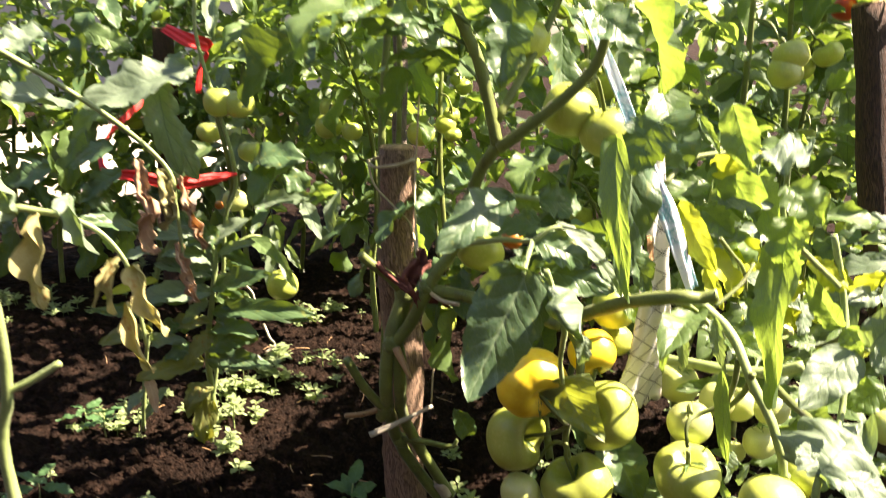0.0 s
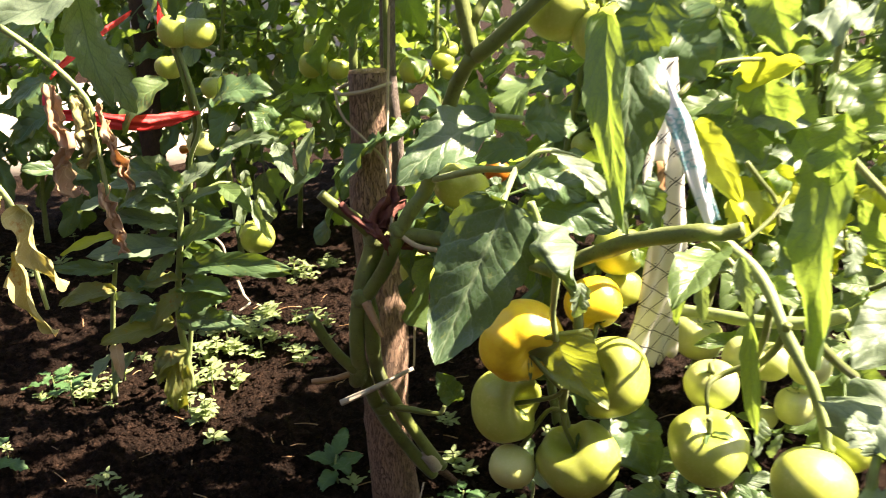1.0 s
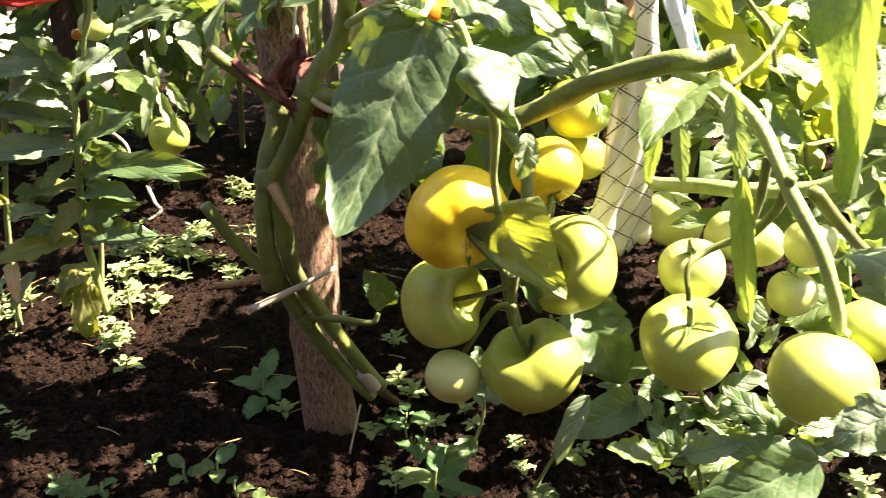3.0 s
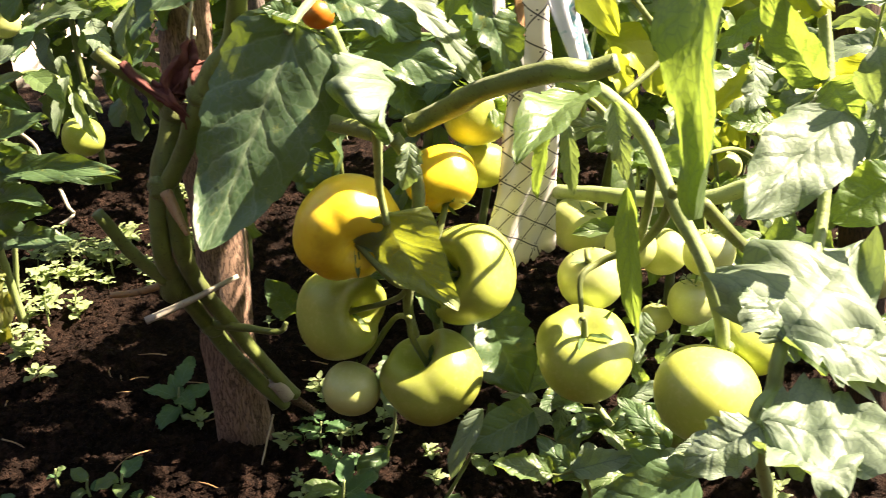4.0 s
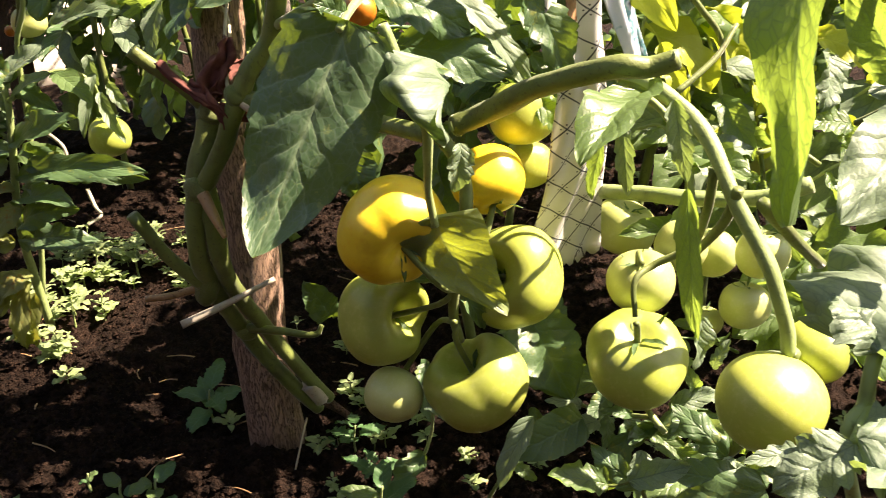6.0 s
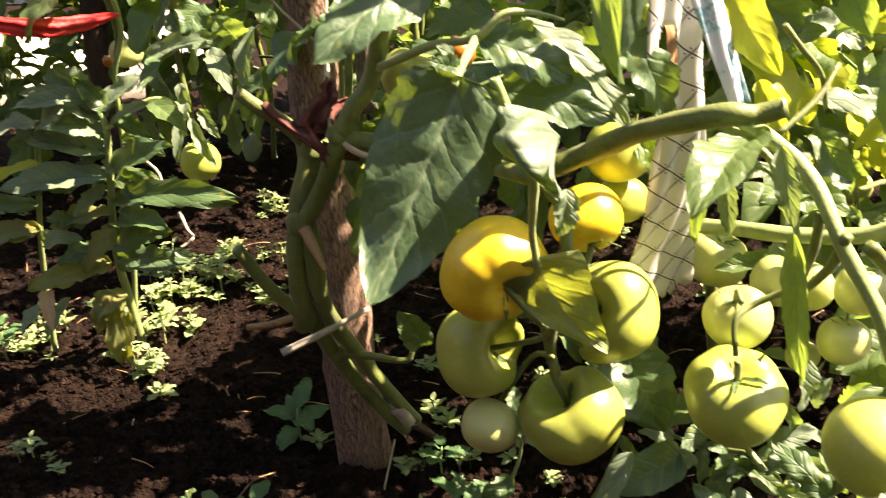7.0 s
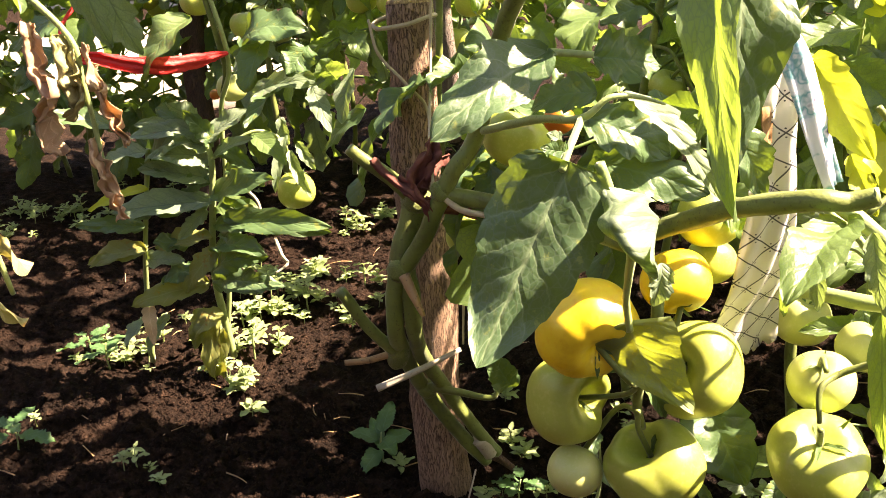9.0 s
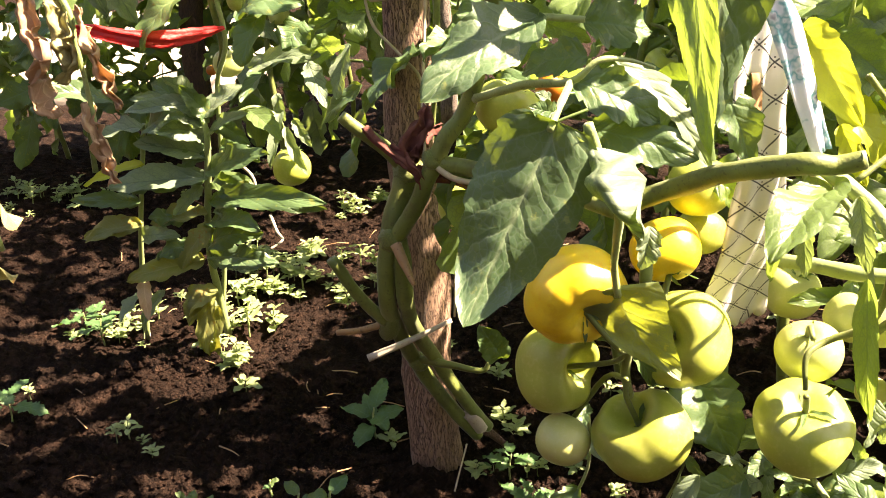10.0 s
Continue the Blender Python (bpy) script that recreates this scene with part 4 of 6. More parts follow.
leaf(main, (0.123, 1.070, 0.610), (0.067, 1.090, 0.593), 0.05, (0, -0.7, 0.7), LEAF_DARK, bend=0.7, fold=0.2)
leaf(main, (0.120, 1.080, 0.639), (0.175, 1.100, 0.625), 0.065, (0, -0.8, 0.5), LEAF_DARK, bend=0.5, fold=0.2)
leaf(main, (0.085, 1.100, 0.634), (0.126, 1.090, 0.619), 0.03, (0, -0.8, 0.5), LEAF, bend=0.5)
leaf(main, (0.160, 0.790, 0.752), (0.170, 0.720, 0.618), 0.031, (-0.60, -0.80, -0.05), LEAF, wave=0.09, bend=0.30, fold=0.35, teeth=7, cut=0.10, lean=0.30, pucker=0.006)
leaf(main, (0.182, 0.830, 0.749), (0.177, 0.810, 0.614), 0.062, (0.35, -0.85, 0.2), LEAF_VEINED, bend=0.3, fold=0.2, teeth=6, cut=0.10, lean=0.35, wave=0.07)
leaf(main, (0.199, 0.800, 0.765), (0.177, 0.800, 0.716), 0.052, (-0.3, -0.9, 0.4), LEAF_DARK, bend=0.5, fold=0.1, lean=0.3)
leaf(main, (0.218, 1.070, 0.637), (0.204, 1.060, 0.571), 0.04, (0.5, -0.5, 0.6), LEAF, bend=0.6)
leaf(main, (0.229, 1.070, 0.588), (0.261, 1.060, 0.524), 0.05, (0.2, -0.8, 0.3), LEAF_DARK, bend=0.6)
leaf(main, (0.249, 1.100, 0.618), (0.220, 1.100, 0.611), 0.05, (0, -0.9, 0.3), LEAF_YELLOW, bend=0.6)
leaf(main, (0.174, 0.990, 0.492), (0.169, 0.985, 0.456), 0.030, (0.3, -0.8, 0.5), LEAF_PALE, bend=0.5, fold=0.5)
leaf(main, (0.303, 0.980, 0.530), (0.244, 0.895, 0.498), 0.058, (-0.5, -0.7, 0.35), LEAF, bend=0.7, fold=0.35, cut=0.15)
leaf(main, (0.281, 1.000, 0.502), (0.272, 1.000, 0.444), 0.020, (-0.7, -0.6, 0.1), LEAF, bend=0.5, fold=0.4)
leaf(main, (0.299, 1.030, 0.495), (0.304, 1.020, 0.440), 0.022, (-0.3, -0.8, 0.3), LEAF_PALE, bend=0.5, fold=0.4)
leaf(main, (0.322, 0.980, 0.523), (0.333, 0.970, 0.466), 0.026, (-0.3, -0.8, 0.3), LEAF_PALE, bend=0.4, fold=0.4)
leaf(main, (0.334, 0.970, 0.462), (0.346, 0.950, 0.351), 0.026, (-0.5, -0.8, 0.1), LEAF, bend=0.4, fold=0.4, cut=0.15)
leaf(main, (0.350, 0.960, 0.365), (0.345, 0.950, 0.327), 0.028, (0.5, -0.6, 0.5), LEAF_PALE, bend=0.4, fold=0.4, cut=0.15)
leaf(main, (0.243, 1.120, 0.494), (0.286, 1.120, 0.464), 0.04, (-0.3, -0.8, 0.5), LEAF, bend=0.6, fold=0.2)
leaf(main, (0.248, 1.160, 0.273), (0.283, 1.100, 0.212), 0.095, (-0.2, -0.9, 0.4), LEAF_DARK, bend=0.5, cut=0.15)
leaf(main, (0.045, 1.220, 0.248), (0.022, 1.200, 0.297), 0.045, (0, -0.9, 0.4), LEAF_DARK, bend=0.5, cut=0.15)
leaf(main, (0.088, 1.080, 0.466), (0.096, 1.070, 0.422), 0.05, (-0.2, -0.9, 0.4), LEAF_DARK, bend=0.5, cut=0.15)
leaf(main, (0.305, 1.120, 0.627), (0.337, 1.040, 0.561), 0.055, (-0.5, -0.8, 0.4), LEAF_YELLOW, bend=1.1, fold=0.35, cut=0.12)
leaf(main, (0.354, 1.200, 0.612), (0.397, 1.180, 0.574), 0.06, (-0.5, -0.8, 0.4), LEAF, bend=0.8)
leaf(main, (0.355, 1.150, 0.538), (0.375, 1.120, 0.489), 0.03, (-0.5, -0.8, 0.4), LEAF_YELLOW, bend=0.5, fold=0.4)
# tangle of leaves under the right-hand truss
leaf(main, (0.296, 1.040, 0.227), (0.260, 1.017, 0.229), 0.023, (-0.23, -0.6, 0.45), LEAF_PALE, bend=0.64, fold=0.15, cut=0.17, ny=22, nx=8)
leaf(main, (0.319, 1.020, 0.227), (0.301, 1.015, 0.170), 0.033, (-0.12, -0.6, 0.86), LEAF_DARK, bend=0.88, fold=0.37, cut=0.21, ny=22, nx=8)
leaf(main, (0.325, 1.000, 0.223), (0.324, 0.979, 0.186), 0.028, (-0.02, -0.6, 0.54), LEAF_PALE, bend=0.50, fold=0.14, cut=0.20, ny=22, nx=8)
leaf(main, (0.355, 1.030, 0.243), (0.397, 1.032, 0.259), 0.027, (0.25, -0.6, 0.81), LEAF_PALE, bend=0.88, fold=0.38, cut=0.20, ny=22, nx=8)
leaf(main, (0.355, 1.000, 0.222), (0.392, 0.990, 0.201), 0.024, (-0.18, -0.6, 0.71), LEAF, bend=0.84, fold=0.40, cut=0.37, ny=22, nx=8)
leaf(main, (0.366, 0.980, 0.212), (0.311, 0.950, 0.202), 0.032, (-0.34, -0.6, 0.70), LEAF, bend=0.80, fold=0.28, cut=0.19, ny=22, nx=8)
leaf(main, (0.387, 1.000, 0.260), (0.410, 0.993, 0.221), 0.023, (-0.07, -0.6, 0.44), LEAF, bend=0.96, fold=0.40, cut=0.29, ny=22, nx=8)
leaf(main, (0.385, 1.020, 0.288), (0.398, 1.022, 0.315), 0.016, (-0.19, -0.6, 0.85), LEAF_PALE, bend=0.74, fold=0.41, cut=0.36, ny=22, nx=8)
leaf(main, (0.387, 0.960, 0.242), (0.365, 0.939, 0.220), 0.019, (-0.04, -0.6, 0.61), LEAF_PALE, bend=0.76, fold=0.25, cut=0.19, ny=22, nx=8)
leaf(main, (0.389, 0.920, 0.243), (0.325, 0.930, 0.252), 0.041, (-0.19, -0.6, 0.81), LEAF_DARK, bend=0.43, fold=0.12, cut=0.31, ny=22, nx=8)
leaf(main, (0.322, 1.000, 0.188), (0.343, 1.005, 0.147), 0.021, (-0.20, -0.6, 0.67), LEAF, bend=0.68, fold=0.22, cut=0.40, ny=22, nx=8)
leaf(main, (0.380, 1.040, 0.254), (0.355, 1.011, 0.300), 0.017, (-0.26, -0.6, 0.61), LEAF, bend=0.52, fold=0.32, cut=0.22, ny=22, nx=8)
leaf(main, (0.394, 0.860, 0.314), (0.349, 0.850, 0.314), 0.022, (-0.15, -0.6, 0.77), LEAF_PALE, bend=0.59, fold=0.30, cut=0.38, ny=22, nx=8)
leaf(main, (0.294, 1.200, 0.219), (0.322, 1.208, 0.166), 0.029, (-0.33, -0.6, 0.43), LEAF_DARK, bend=0.54, fold=0.37, cut=0.30, ny=22, nx=8)
leaf(main, (0.321, 1.100, 0.221), (0.294, 1.076, 0.203), 0.026, (-0.23, -0.6, 0.57), LEAF_DARK, bend=0.51, fold=0.26, cut=0.16, ny=22, nx=8)
leaf(main, (0.490, 1.200, 0.180), (0.506, 1.175, 0.220), 0.026, (0.09, -0.6, 0.85), LEAF, bend=0.97, fold=0.36, cut=0.39, ny=22, nx=8)
leaf(main, (0.369, 0.950, 0.206), (0.323, 0.938, 0.198), 0.027, (-0.39, -0.6, 0.54), LEAF_PALE, bend=0.98, fold=0.37, cut=0.25, ny=22, nx=8)
leaf(main, (0.281, 1.030, 0.236), (0.213, 1.000, 0.218), 0.042, (-0.1, -0.85, 0.4), LEAF_DARK, bend=0.6, fold=0.2, cut=0.10, lean=0.35, ny=22, nx=8)
leaf(main, (0.233, 1.000, 0.258), (0.205, 0.985, 0.197), 0.028, (-0.6, -0.7, 0.3), LEAF_PALE, bend=0.5, fold=0.35, cut=0.10, ny=22, nx=8)
stem(main, [(0.344, 1.000, 0.239), (0.333, 1.020, 0.250), (0.333, 1.050, 0.243)], 0.003, 0.0025, STEM_PALE, "leaf_stalk")
stem(main, [(0.404, 0.920, 0.356), (0.411, 0.970, 0.267), (0.374, 1.020, 0.166), (0.36, 1.08, 0.0)], 0.005, 0.007, STEM)
for p, yaw, k in (((0.049, 1.120, 0.776), 0.5, COMPOUND_DARK), ((0.026, 1.120, 0.837), 2.6, COMPOUND), ((0.005, 1.100, 0.877), -1.2, COMPOUND), ((0.177, 1.020, 0.859), -0.2, COMPOUND_PALE), ((0.177, 1.040, 0.822), -0.6, COMPOUND), ((0.135, 1.150, 0.881), 0.4, COMPOUND), ((0.034, 1.100, 0.817), 1.4, COMPOUND_DARK)):
    feather(main, Vector(p), yaw, 0.1, 0.85, k)
for p, yaw, pitch, s, k in (((0.379, 1.350, 0.529), -1.0, -0.5, 0.8, COMPOUND), ((0.398, 1.300, 0.558), -2.4, -0.3, 0.8, COMPOUND), ((0.279, 1.300, 0.535), 2.2, -0.2, 0.7, COMPOUND_DARK), ((0.345, 1.400, 0.443), 1.0, -0.2, 0.7, COMPOUND), ((0.441, 1.350, 0.471), -0.6, -0.3, 0.7, COMPOUND_PALE),
                           ((0.534, 1.300, 0.364), -1.2, 0.0, 0.7, COMPOUND), ((0.573, 1.250, 0.320), 2.6, -0.2, 0.7, COMPOUND), ((0.492, 1.250, 0.182), 2.0, 0.1, 0.6, COMPOUND), ((0.614, 1.200, 0.205), -2.0, 0.0, 0.6, COMPOUND_PALE), ((0.217, 1.250, 0.525), 2.8, -0.4, 0.7, COMPOUND_DARK), ((0.136, 1.300, 0.536), 2.2, -0.3, 0.7, COMPOUND_DARK),
                           ((0.200, 1.250, 0.537), 2.0, -0.3, 0.7, COMPOUND), ((0.282, 1.300, 0.599), -2.0, -0.3, 0.8, COMPOUND), ((0.105, 1.300, 0.599), 1.6, -0.2, 0.8, COMPOUND_DARK), ((0.385, 1.350, 0.419), 1.2, -0.2, 0.7, COMPOUND), ((0.414, 1.300, 0.375), -1.8, -0.2, 0.6, COMPOUND_PALE)):
    feather(main, Vector(p), yaw, pitch, s, k)
leaf(main, (0.075, 1.050, 0.851), (0.064, 1.030, 0.775), 0.06, (0, -0.9, 0.4), LEAF_DARK, bend=0.4, lean=0.35)
leaf(main, (0.168, 1.000, 0.859), (0.217, 0.980, 0.824), 0.06, (0, -0.7, 0.6), LEAF_DARK, bend=0.4, lean=0.35)

# upper foliage of the main plant, out of view, placed to shade the soil
top = random.Random(77)
stem(main, [(-0.004, 1.100, 0.935), (0.02, 1.20, 1.0), (0.0, 1.24, 1.15), (0.02, 1.26, 1.3)], 0.006, 0.004)
stem(main, [(0.144, 1.150, 0.922), (0.20, 1.24, 1.0), (0.22, 1.28, 1.2)], 0.004, 0.003)
for i in range(8):
    feather(main, Vector((top.uniform(-0.16, 0.12), top.uniform(1.15, 1.55), 0.95 + 0.4 * i / 8)), top.uniform(0, 6.28), top.uniform(-0.4, 0.3), 0.9, COMPOUND if i % 2 else COMPOUND_DARK, top.uniform(-0.3, 0.3))

# shoot added above the view: its two leaves shade the leaves over the fruit
stem(main, [(0.20, 1.24, 1.0), (0.30, 1.26, 1.03), (0.42, 1.24, 0.99)], 0.004, 0.003, STEM, "side_shoot")
for x, yaw in ((0.42, 3.0), (0.37, 3.3)):
    feather(main, Vector((x, 1.24, 0.99)), yaw, 0.0, 0.9, COMPOUND_DARK)
# another added shoot, high up, whose leaves keep sun off the left soil
stem(main, [(0.0, 1.24, 1.15), (0.05, 1.34, 1.02), (0.08, 1.42, 0.92), (0.06, 1.50, 0.85)], 0.004, 0.003, STEM, "side_shoot")
for i in range(7):
    feather(main, Vector((0.02 + 0.02 * i, 1.32 + 0.03 * i, 1.0 - 0.025 * i)), top.uniform(0, 6.28), top.uniform(-0.3, 0.2), 0.85, COMPOUND if i % 2 else COMPOUND_DARK, top.uniform(-0.3, 0.3))

# ---- shoot on the near side ----
near = thing("tomato_plant", (0.47, 0.80, 0.0), "leafy tomato shoot with broad pale sunlit leaves", "tomato plant", "tomato plants in the bed")
stem(near, [(0.47, 0.80, -0.02), (0.45, 0.79, 0.15), (0.356, 0.740, 0.385), (0.360, 0.745, 0.422), (0.364, 0.750, 0.446), (0.399, 0.800, 0.485), (0.412, 0.840, 0.548), (0.411, 0.860, 0.595), (0.395, 0.860, 0.652)], 0.0036, 0.0034, STEM_PALE)
stem(near, [(0.411, 0.840, 0.554), (0.407, 0.860, 0.540), (0.396, 0.870, 0.530)], 0.003, 0.002, STEM, "leaf_stalk")
stem(near, [(0.363, 0.750, 0.439), (0.362, 0.745, 0.422), (0.347, 0.725, 0.412)], 0.0026, 0.0026, STEM_PALE, "leaf_stalk")
leaf(near, (0.367, 0.850, 0.294), (0.275, 0.840, 0.256), 0.050, (-0.4, -0.9, 0.25), LEAF_DARK, bend=0.5, fold=0.15, cut=0.08, lean=0.35)
leaf(near, (0.323, 0.790, 0.660), (0.312, 0.745, 0.514), 0.048, (-0.62, -0.78, -0.06), LEAF, bend=0.4, fold=0.45, curl=0.2, teeth=6, cut=0.14, wave=0.10, lean=0.3, twist=-0.3, pucker=0.006)
leaf(near, (0.400, 0.800, 0.552), (0.341, 0.760, 0.508), 0.050, (0.2, -0.45, 0.85), LEAF_PALE, bend=0.5, fold=-0.2, cut=0.06, lean=0.35, pucker=0.005)
leaf(near, (0.436, 0.800, 0.518), (0.402, 0.795, 0.494), 0.045, (-0.65, -0.75, 0.0), LEAF, bend=0.5, fold=0.3, cut=0.1)
leaf(near, (0.361, 0.745, 0.449), (0.424, 0.800, 0.481), 0.115, (0.1, -0.45, 0.85), LEAF_PALE, pucker=0.006, bend=0.7, fold=-0.1, curl=-0.3, teeth=5, lean=0.3)
leaf(near, (0.364, 0.745, 0.451), (0.348, 0.770, 0.469), 0.05, (0.1, -0.45, 0.85), LEAF_PALE, bend=0.6, fold=-0.1)
leaf(near, (0.366, 0.745, 0.451), (0.430, 0.740, 0.435), 0.055, (0.2, -0.5, 0.9), LEAF_PALE, bend=0.6, fold=-0.1)
leaf(near, (0.346, 0.720, 0.417), (0.412, 0.700, 0.417), 0.080, (0.2, -0.5, 0.9), LEAF_PALE, pucker=0.006, bend=0.6, fold=-0.15, cut=0.35, teeth=6)
leaf(near, (0.354, 0.720, 0.409), (0.371, 0.680, 0.402), 0.070, (0.2, -0.5, 0.9), LEAF_PALE, pucker=0.006, bend=0.6)
leaf(near, (0.345, 0.720, 0.416), (0.310, 0.720, 0.390), 0.04, (0.1, -0.6, 0.9), LEAF_PALE, bend=0.6, fold=-0.1)
leaf(near, (0.416, 0.800, 0.556), (0.452, 0.800, 0.602), 0.040, (-0.45, -0.75, 0.35), LEAF_PALE, bend=0.9, fold=0.35, lean=0.35, cut=0.08)
leaf(near, (0.412, 0.780, 0.544), (0.443, 0.780, 0.560), 0.04, (0.2, -0.5, 0.9), LEAF_PALE, bend=0.5)
leaf(near, (0.409, 0.850, 0.559), (0.371, 0.850, 0.612), 0.036, (-0.65, -0.7, 0.1), LEAF, bend=0.6, fold=0.3, cut=0.12)
leaf(near, (0.411, 0.840, 0.562), (0.424, 0.830, 0.541), 0.035, (-0.4, -0.8, 0.2), LEAF, bend=0.6, fold=0.1)
leaf(near, (0.399, 0.920, 0.564), (0.387, 0.900, 0.530), 0.035, (0.5, -0.5, 0.6), LEAF_PALE, bend=0.6, fold=0.3)
leaf(near, (0.408, 0.900, 0.522), (0.376, 0.900, 0.526), 0.03, (0, -0.6, 0.6), LEAF, bend=0.6, fold=0.3)
leaf(near, (0.410, 0.900, 0.522), (0.410, 0.900, 0.507), 0.03, (0, -0.9, 0.3), LEAF, bend=0.6, fold=0.3)
leaf(near, (0.406, 0.860, 0.617), (0.386, 0.860, 0.599), 0.05, (-0.2, -0.9, 0.1), LEAF_YELLOW, bend=0.6, fold=0.2)
leaf(near, (0.479, 0.850, 0.415), (0.483, 0.840, 0.396), 0.03, (-0.2, -0.9, 0.1), LEAF, bend=0.6, fold=0.2)
leaf(near, (0.299, 0.700, 0.755), (0.262, 0.720, 0.742), 0.075, (0.35, -0.35, 0.9), LEAF_PALE, bend=0.8, fold=-0.1, lean=0.3)
leaf(near, (0.264, 0.800, 0.782), (0.283, 0.790, 0.725), 0.045, (-0.5, -0.8, 0.1), LEAF, bend=0.3, fold=0.2, cut=0.1)
leaf(near, (0.313, 0.780, 0.713), (0.341, 0.760, 0.682), 0.055, (-0.2, -0.7, 0.5), LEAF, bend=0.8, fold=0.2)
leaf(near, (0.322, 0.780, 0.687), (0.314, 0.770, 0.638), 0.05, (-0.6, -0.7, 0.2), LEAF, bend=0.4, fold=0.3)
stem(near, [(0.411, 0.860, 0.595), (0.326, 0.800, 0.668), (0.316, 0.790, 0.716), (0.292, 0.720, 0.754)], 0.003, 0.0025, STEM_PALE, "leaf_stalk")
leaf(main, (0.373, 1.200, 0.687), (0.434, 1.200, 0.593), 0.09, (-0.3, -0.9, 0.2), LEAF, bend=0.6, fold=0.3, cut=0.45, teeth=3)
leaf(main, (0.267, 1.100, 0.739), (0.306, 1.100, 0.677), 0.08, (-0.1, -0.9, 0.4), LEAF_DARK, bend=0.4, fold=0.1, cut=0.1, lean=0.3)
leaf(main, (0.311, 1.100, 0.748), (0.344, 1.100, 0.700), 0.02, (-0.1, -0.9, 0.4), LEAF, bend=0.4, fold=0.4)
leaf(main, (0.434, 1.300, 0.565), (0.507, 1.300, 0.544), 0.06, (0, -0.7, 0.7), LEAF_PALE, bend=0.5, fold=0.2)
stem(main, [(0.274, 1.080, 0.662), (0.315, 1.120, 0.690), (0.392, 1.180, 0.691), (0.437, 1.200, 0.680)], 0.003, 0.0025, STEM, "leaf_stalk")

# ---- cloth tie ----
tie = thing("cloth_tie", (0.269, 1.080, 0.548), "torn strip of checked cotton cloth tying up the plant", "cloth strip")
strip([(0.256, 1.070, 0.700), (0.260, 1.070, 0.637), (0.264, 1.075, 0.568), (0.277, 1.090, 0.511), (0.281, 1.120, 0.438), (0.280, 1.150, 0.380), (0.285, 1.170, 0.326)], (0.042, 0.048, 0.052, 0.044, 0.066, 0.092, 0.082), (0.80, 0.45, 0.16), CLOTH, "checked_band", 0.6, 0.004, tie, "white cloth printed with a dark diagonal grid", nx=24, per=14, frayed=0.012, hole=(-0.05, 0.17, 0.125, 0.026))
strip([(0.163, 1.060, 0.866), (0.210, 1.040, 0.758), (0.257, 1.040, 0.666), (0.275, 1.045, 0.632), (0.295, 1.050, 0.583), (0.314, 1.055, 0.535)], (0.018, 0.018, 0.023, 0.029, 0.029, 0.020), (0.80, 0.55, 0.2), CLOTH_BLUE, "blue_band", 1.0, 0.003, tie, "pale blue flowered cloth band")
rag = thing("red_rag", (-0.052, 1.190, 0.495), "faded red rag binding the stem to the stake", "cloth strip")
part("rolled_end", tube([(-0.093, 1.185, 0.520), (-0.082, 1.178, 0.511), (-0.066, 1.172, 0.500), (-0.047, 1.165, 0.489), (-0.032, 1.165, 0.474)], 0.0062, 0.0032, sides=10, per=8, lump=0.7, flat=0.7), RAG, rag)
for k, (line, w) in enumerate((([(-0.031, 1.200, 0.541), (-0.036, 1.185, 0.524), (-0.045, 1.178, 0.508), (-0.052, 1.175, 0.487)], (0.010, 0.022, 0.026, 0.014)), ([(-0.067, 1.178, 0.502), (-0.053, 1.170, 0.493), (-0.038, 1.165, 0.483), (-0.030, 1.165, 0.465)], (0.010, 0.016, 0.014, 0.006)), ([(-0.026, 1.215, 0.516), (-0.033, 1.190, 0.508), (-0.044, 1.175, 0.493)], (0.016, 0.018, 0.012)))):
    strip(line, w, (0.9, 0.3, 0.4), RAG, "knot", 1.5, 0.004, rag, nx=10, per=8, ruffle=0.006, turn=0.9 * k, seed=k)
strip([(-0.039, 1.165, 0.484), (-0.023, 1.170, 0.476), (-0.006, 1.190, 0.467), (0.009, 1.220, 0.451)], (0.012, 0.012, 0.010, 0.008), (0.2, 0.3, 1), RAG, "loose_end", 1.0, 0.002, rag)

strip([(0.263, 1.100, 0.601), (0.272, 1.102, 0.574), (0.273, 1.105, 0.543)], (0.018, 0.024, 0.016), (0.80, 0.45, 0.16), STEM_BROWN, "scorched_patch", 0.5, 0.002, tie, "scorched brown patch behind a hole", nx=8, per=6, ruffle=0.003)

# ---- twine on the stake ----
def twine(points, r=0.0018, label="thin grey jute twine tied to the stake"):
    p = points[0]
    ob = new("twine", to_mesh("twine", tube(points, r, r, sides=6, per=8, lump=0.25), TWINE))
    return tagged(ob, label, "twine")


twine([(-0.115, 1.350, 0.631), (-0.083, 1.345, 0.636), (-0.057, 1.350, 0.644), (-0.055, 1.400, 0.642), (-0.091, 1.415, 0.645), (-0.128, 1.400, 0.633), (-0.115, 1.350, 0.631)], 0.0026)
twine([(-0.127, 1.360, 0.641), (-0.114, 1.345, 0.604), (-0.080, 1.330, 0.571), (-0.052, 1.300, 0.545), (-0.031, 1.170, 0.492)])
twine([(-0.046, 1.330, 0.746), (-0.049, 1.330, 0.664), (-0.049, 1.310, 0.593), (-0.039, 1.220, 0.538), (-0.029, 1.165, 0.494)])
twine([(-0.025, 1.165, 0.493), (-0.001, 1.155, 0.479), (0.024, 1.150, 0.475)], 0.0032)
twine([(-0.003, 1.300, 0.381), (-0.013, 1.280, 0.334), (-0.016, 1.280, 0.268)], 0.0016)
twine([(-0.008, 1.330, 0.055), (-0.015, 1.310, 0.028), (-0.024, 1.290, -0.008)], 0.0012)

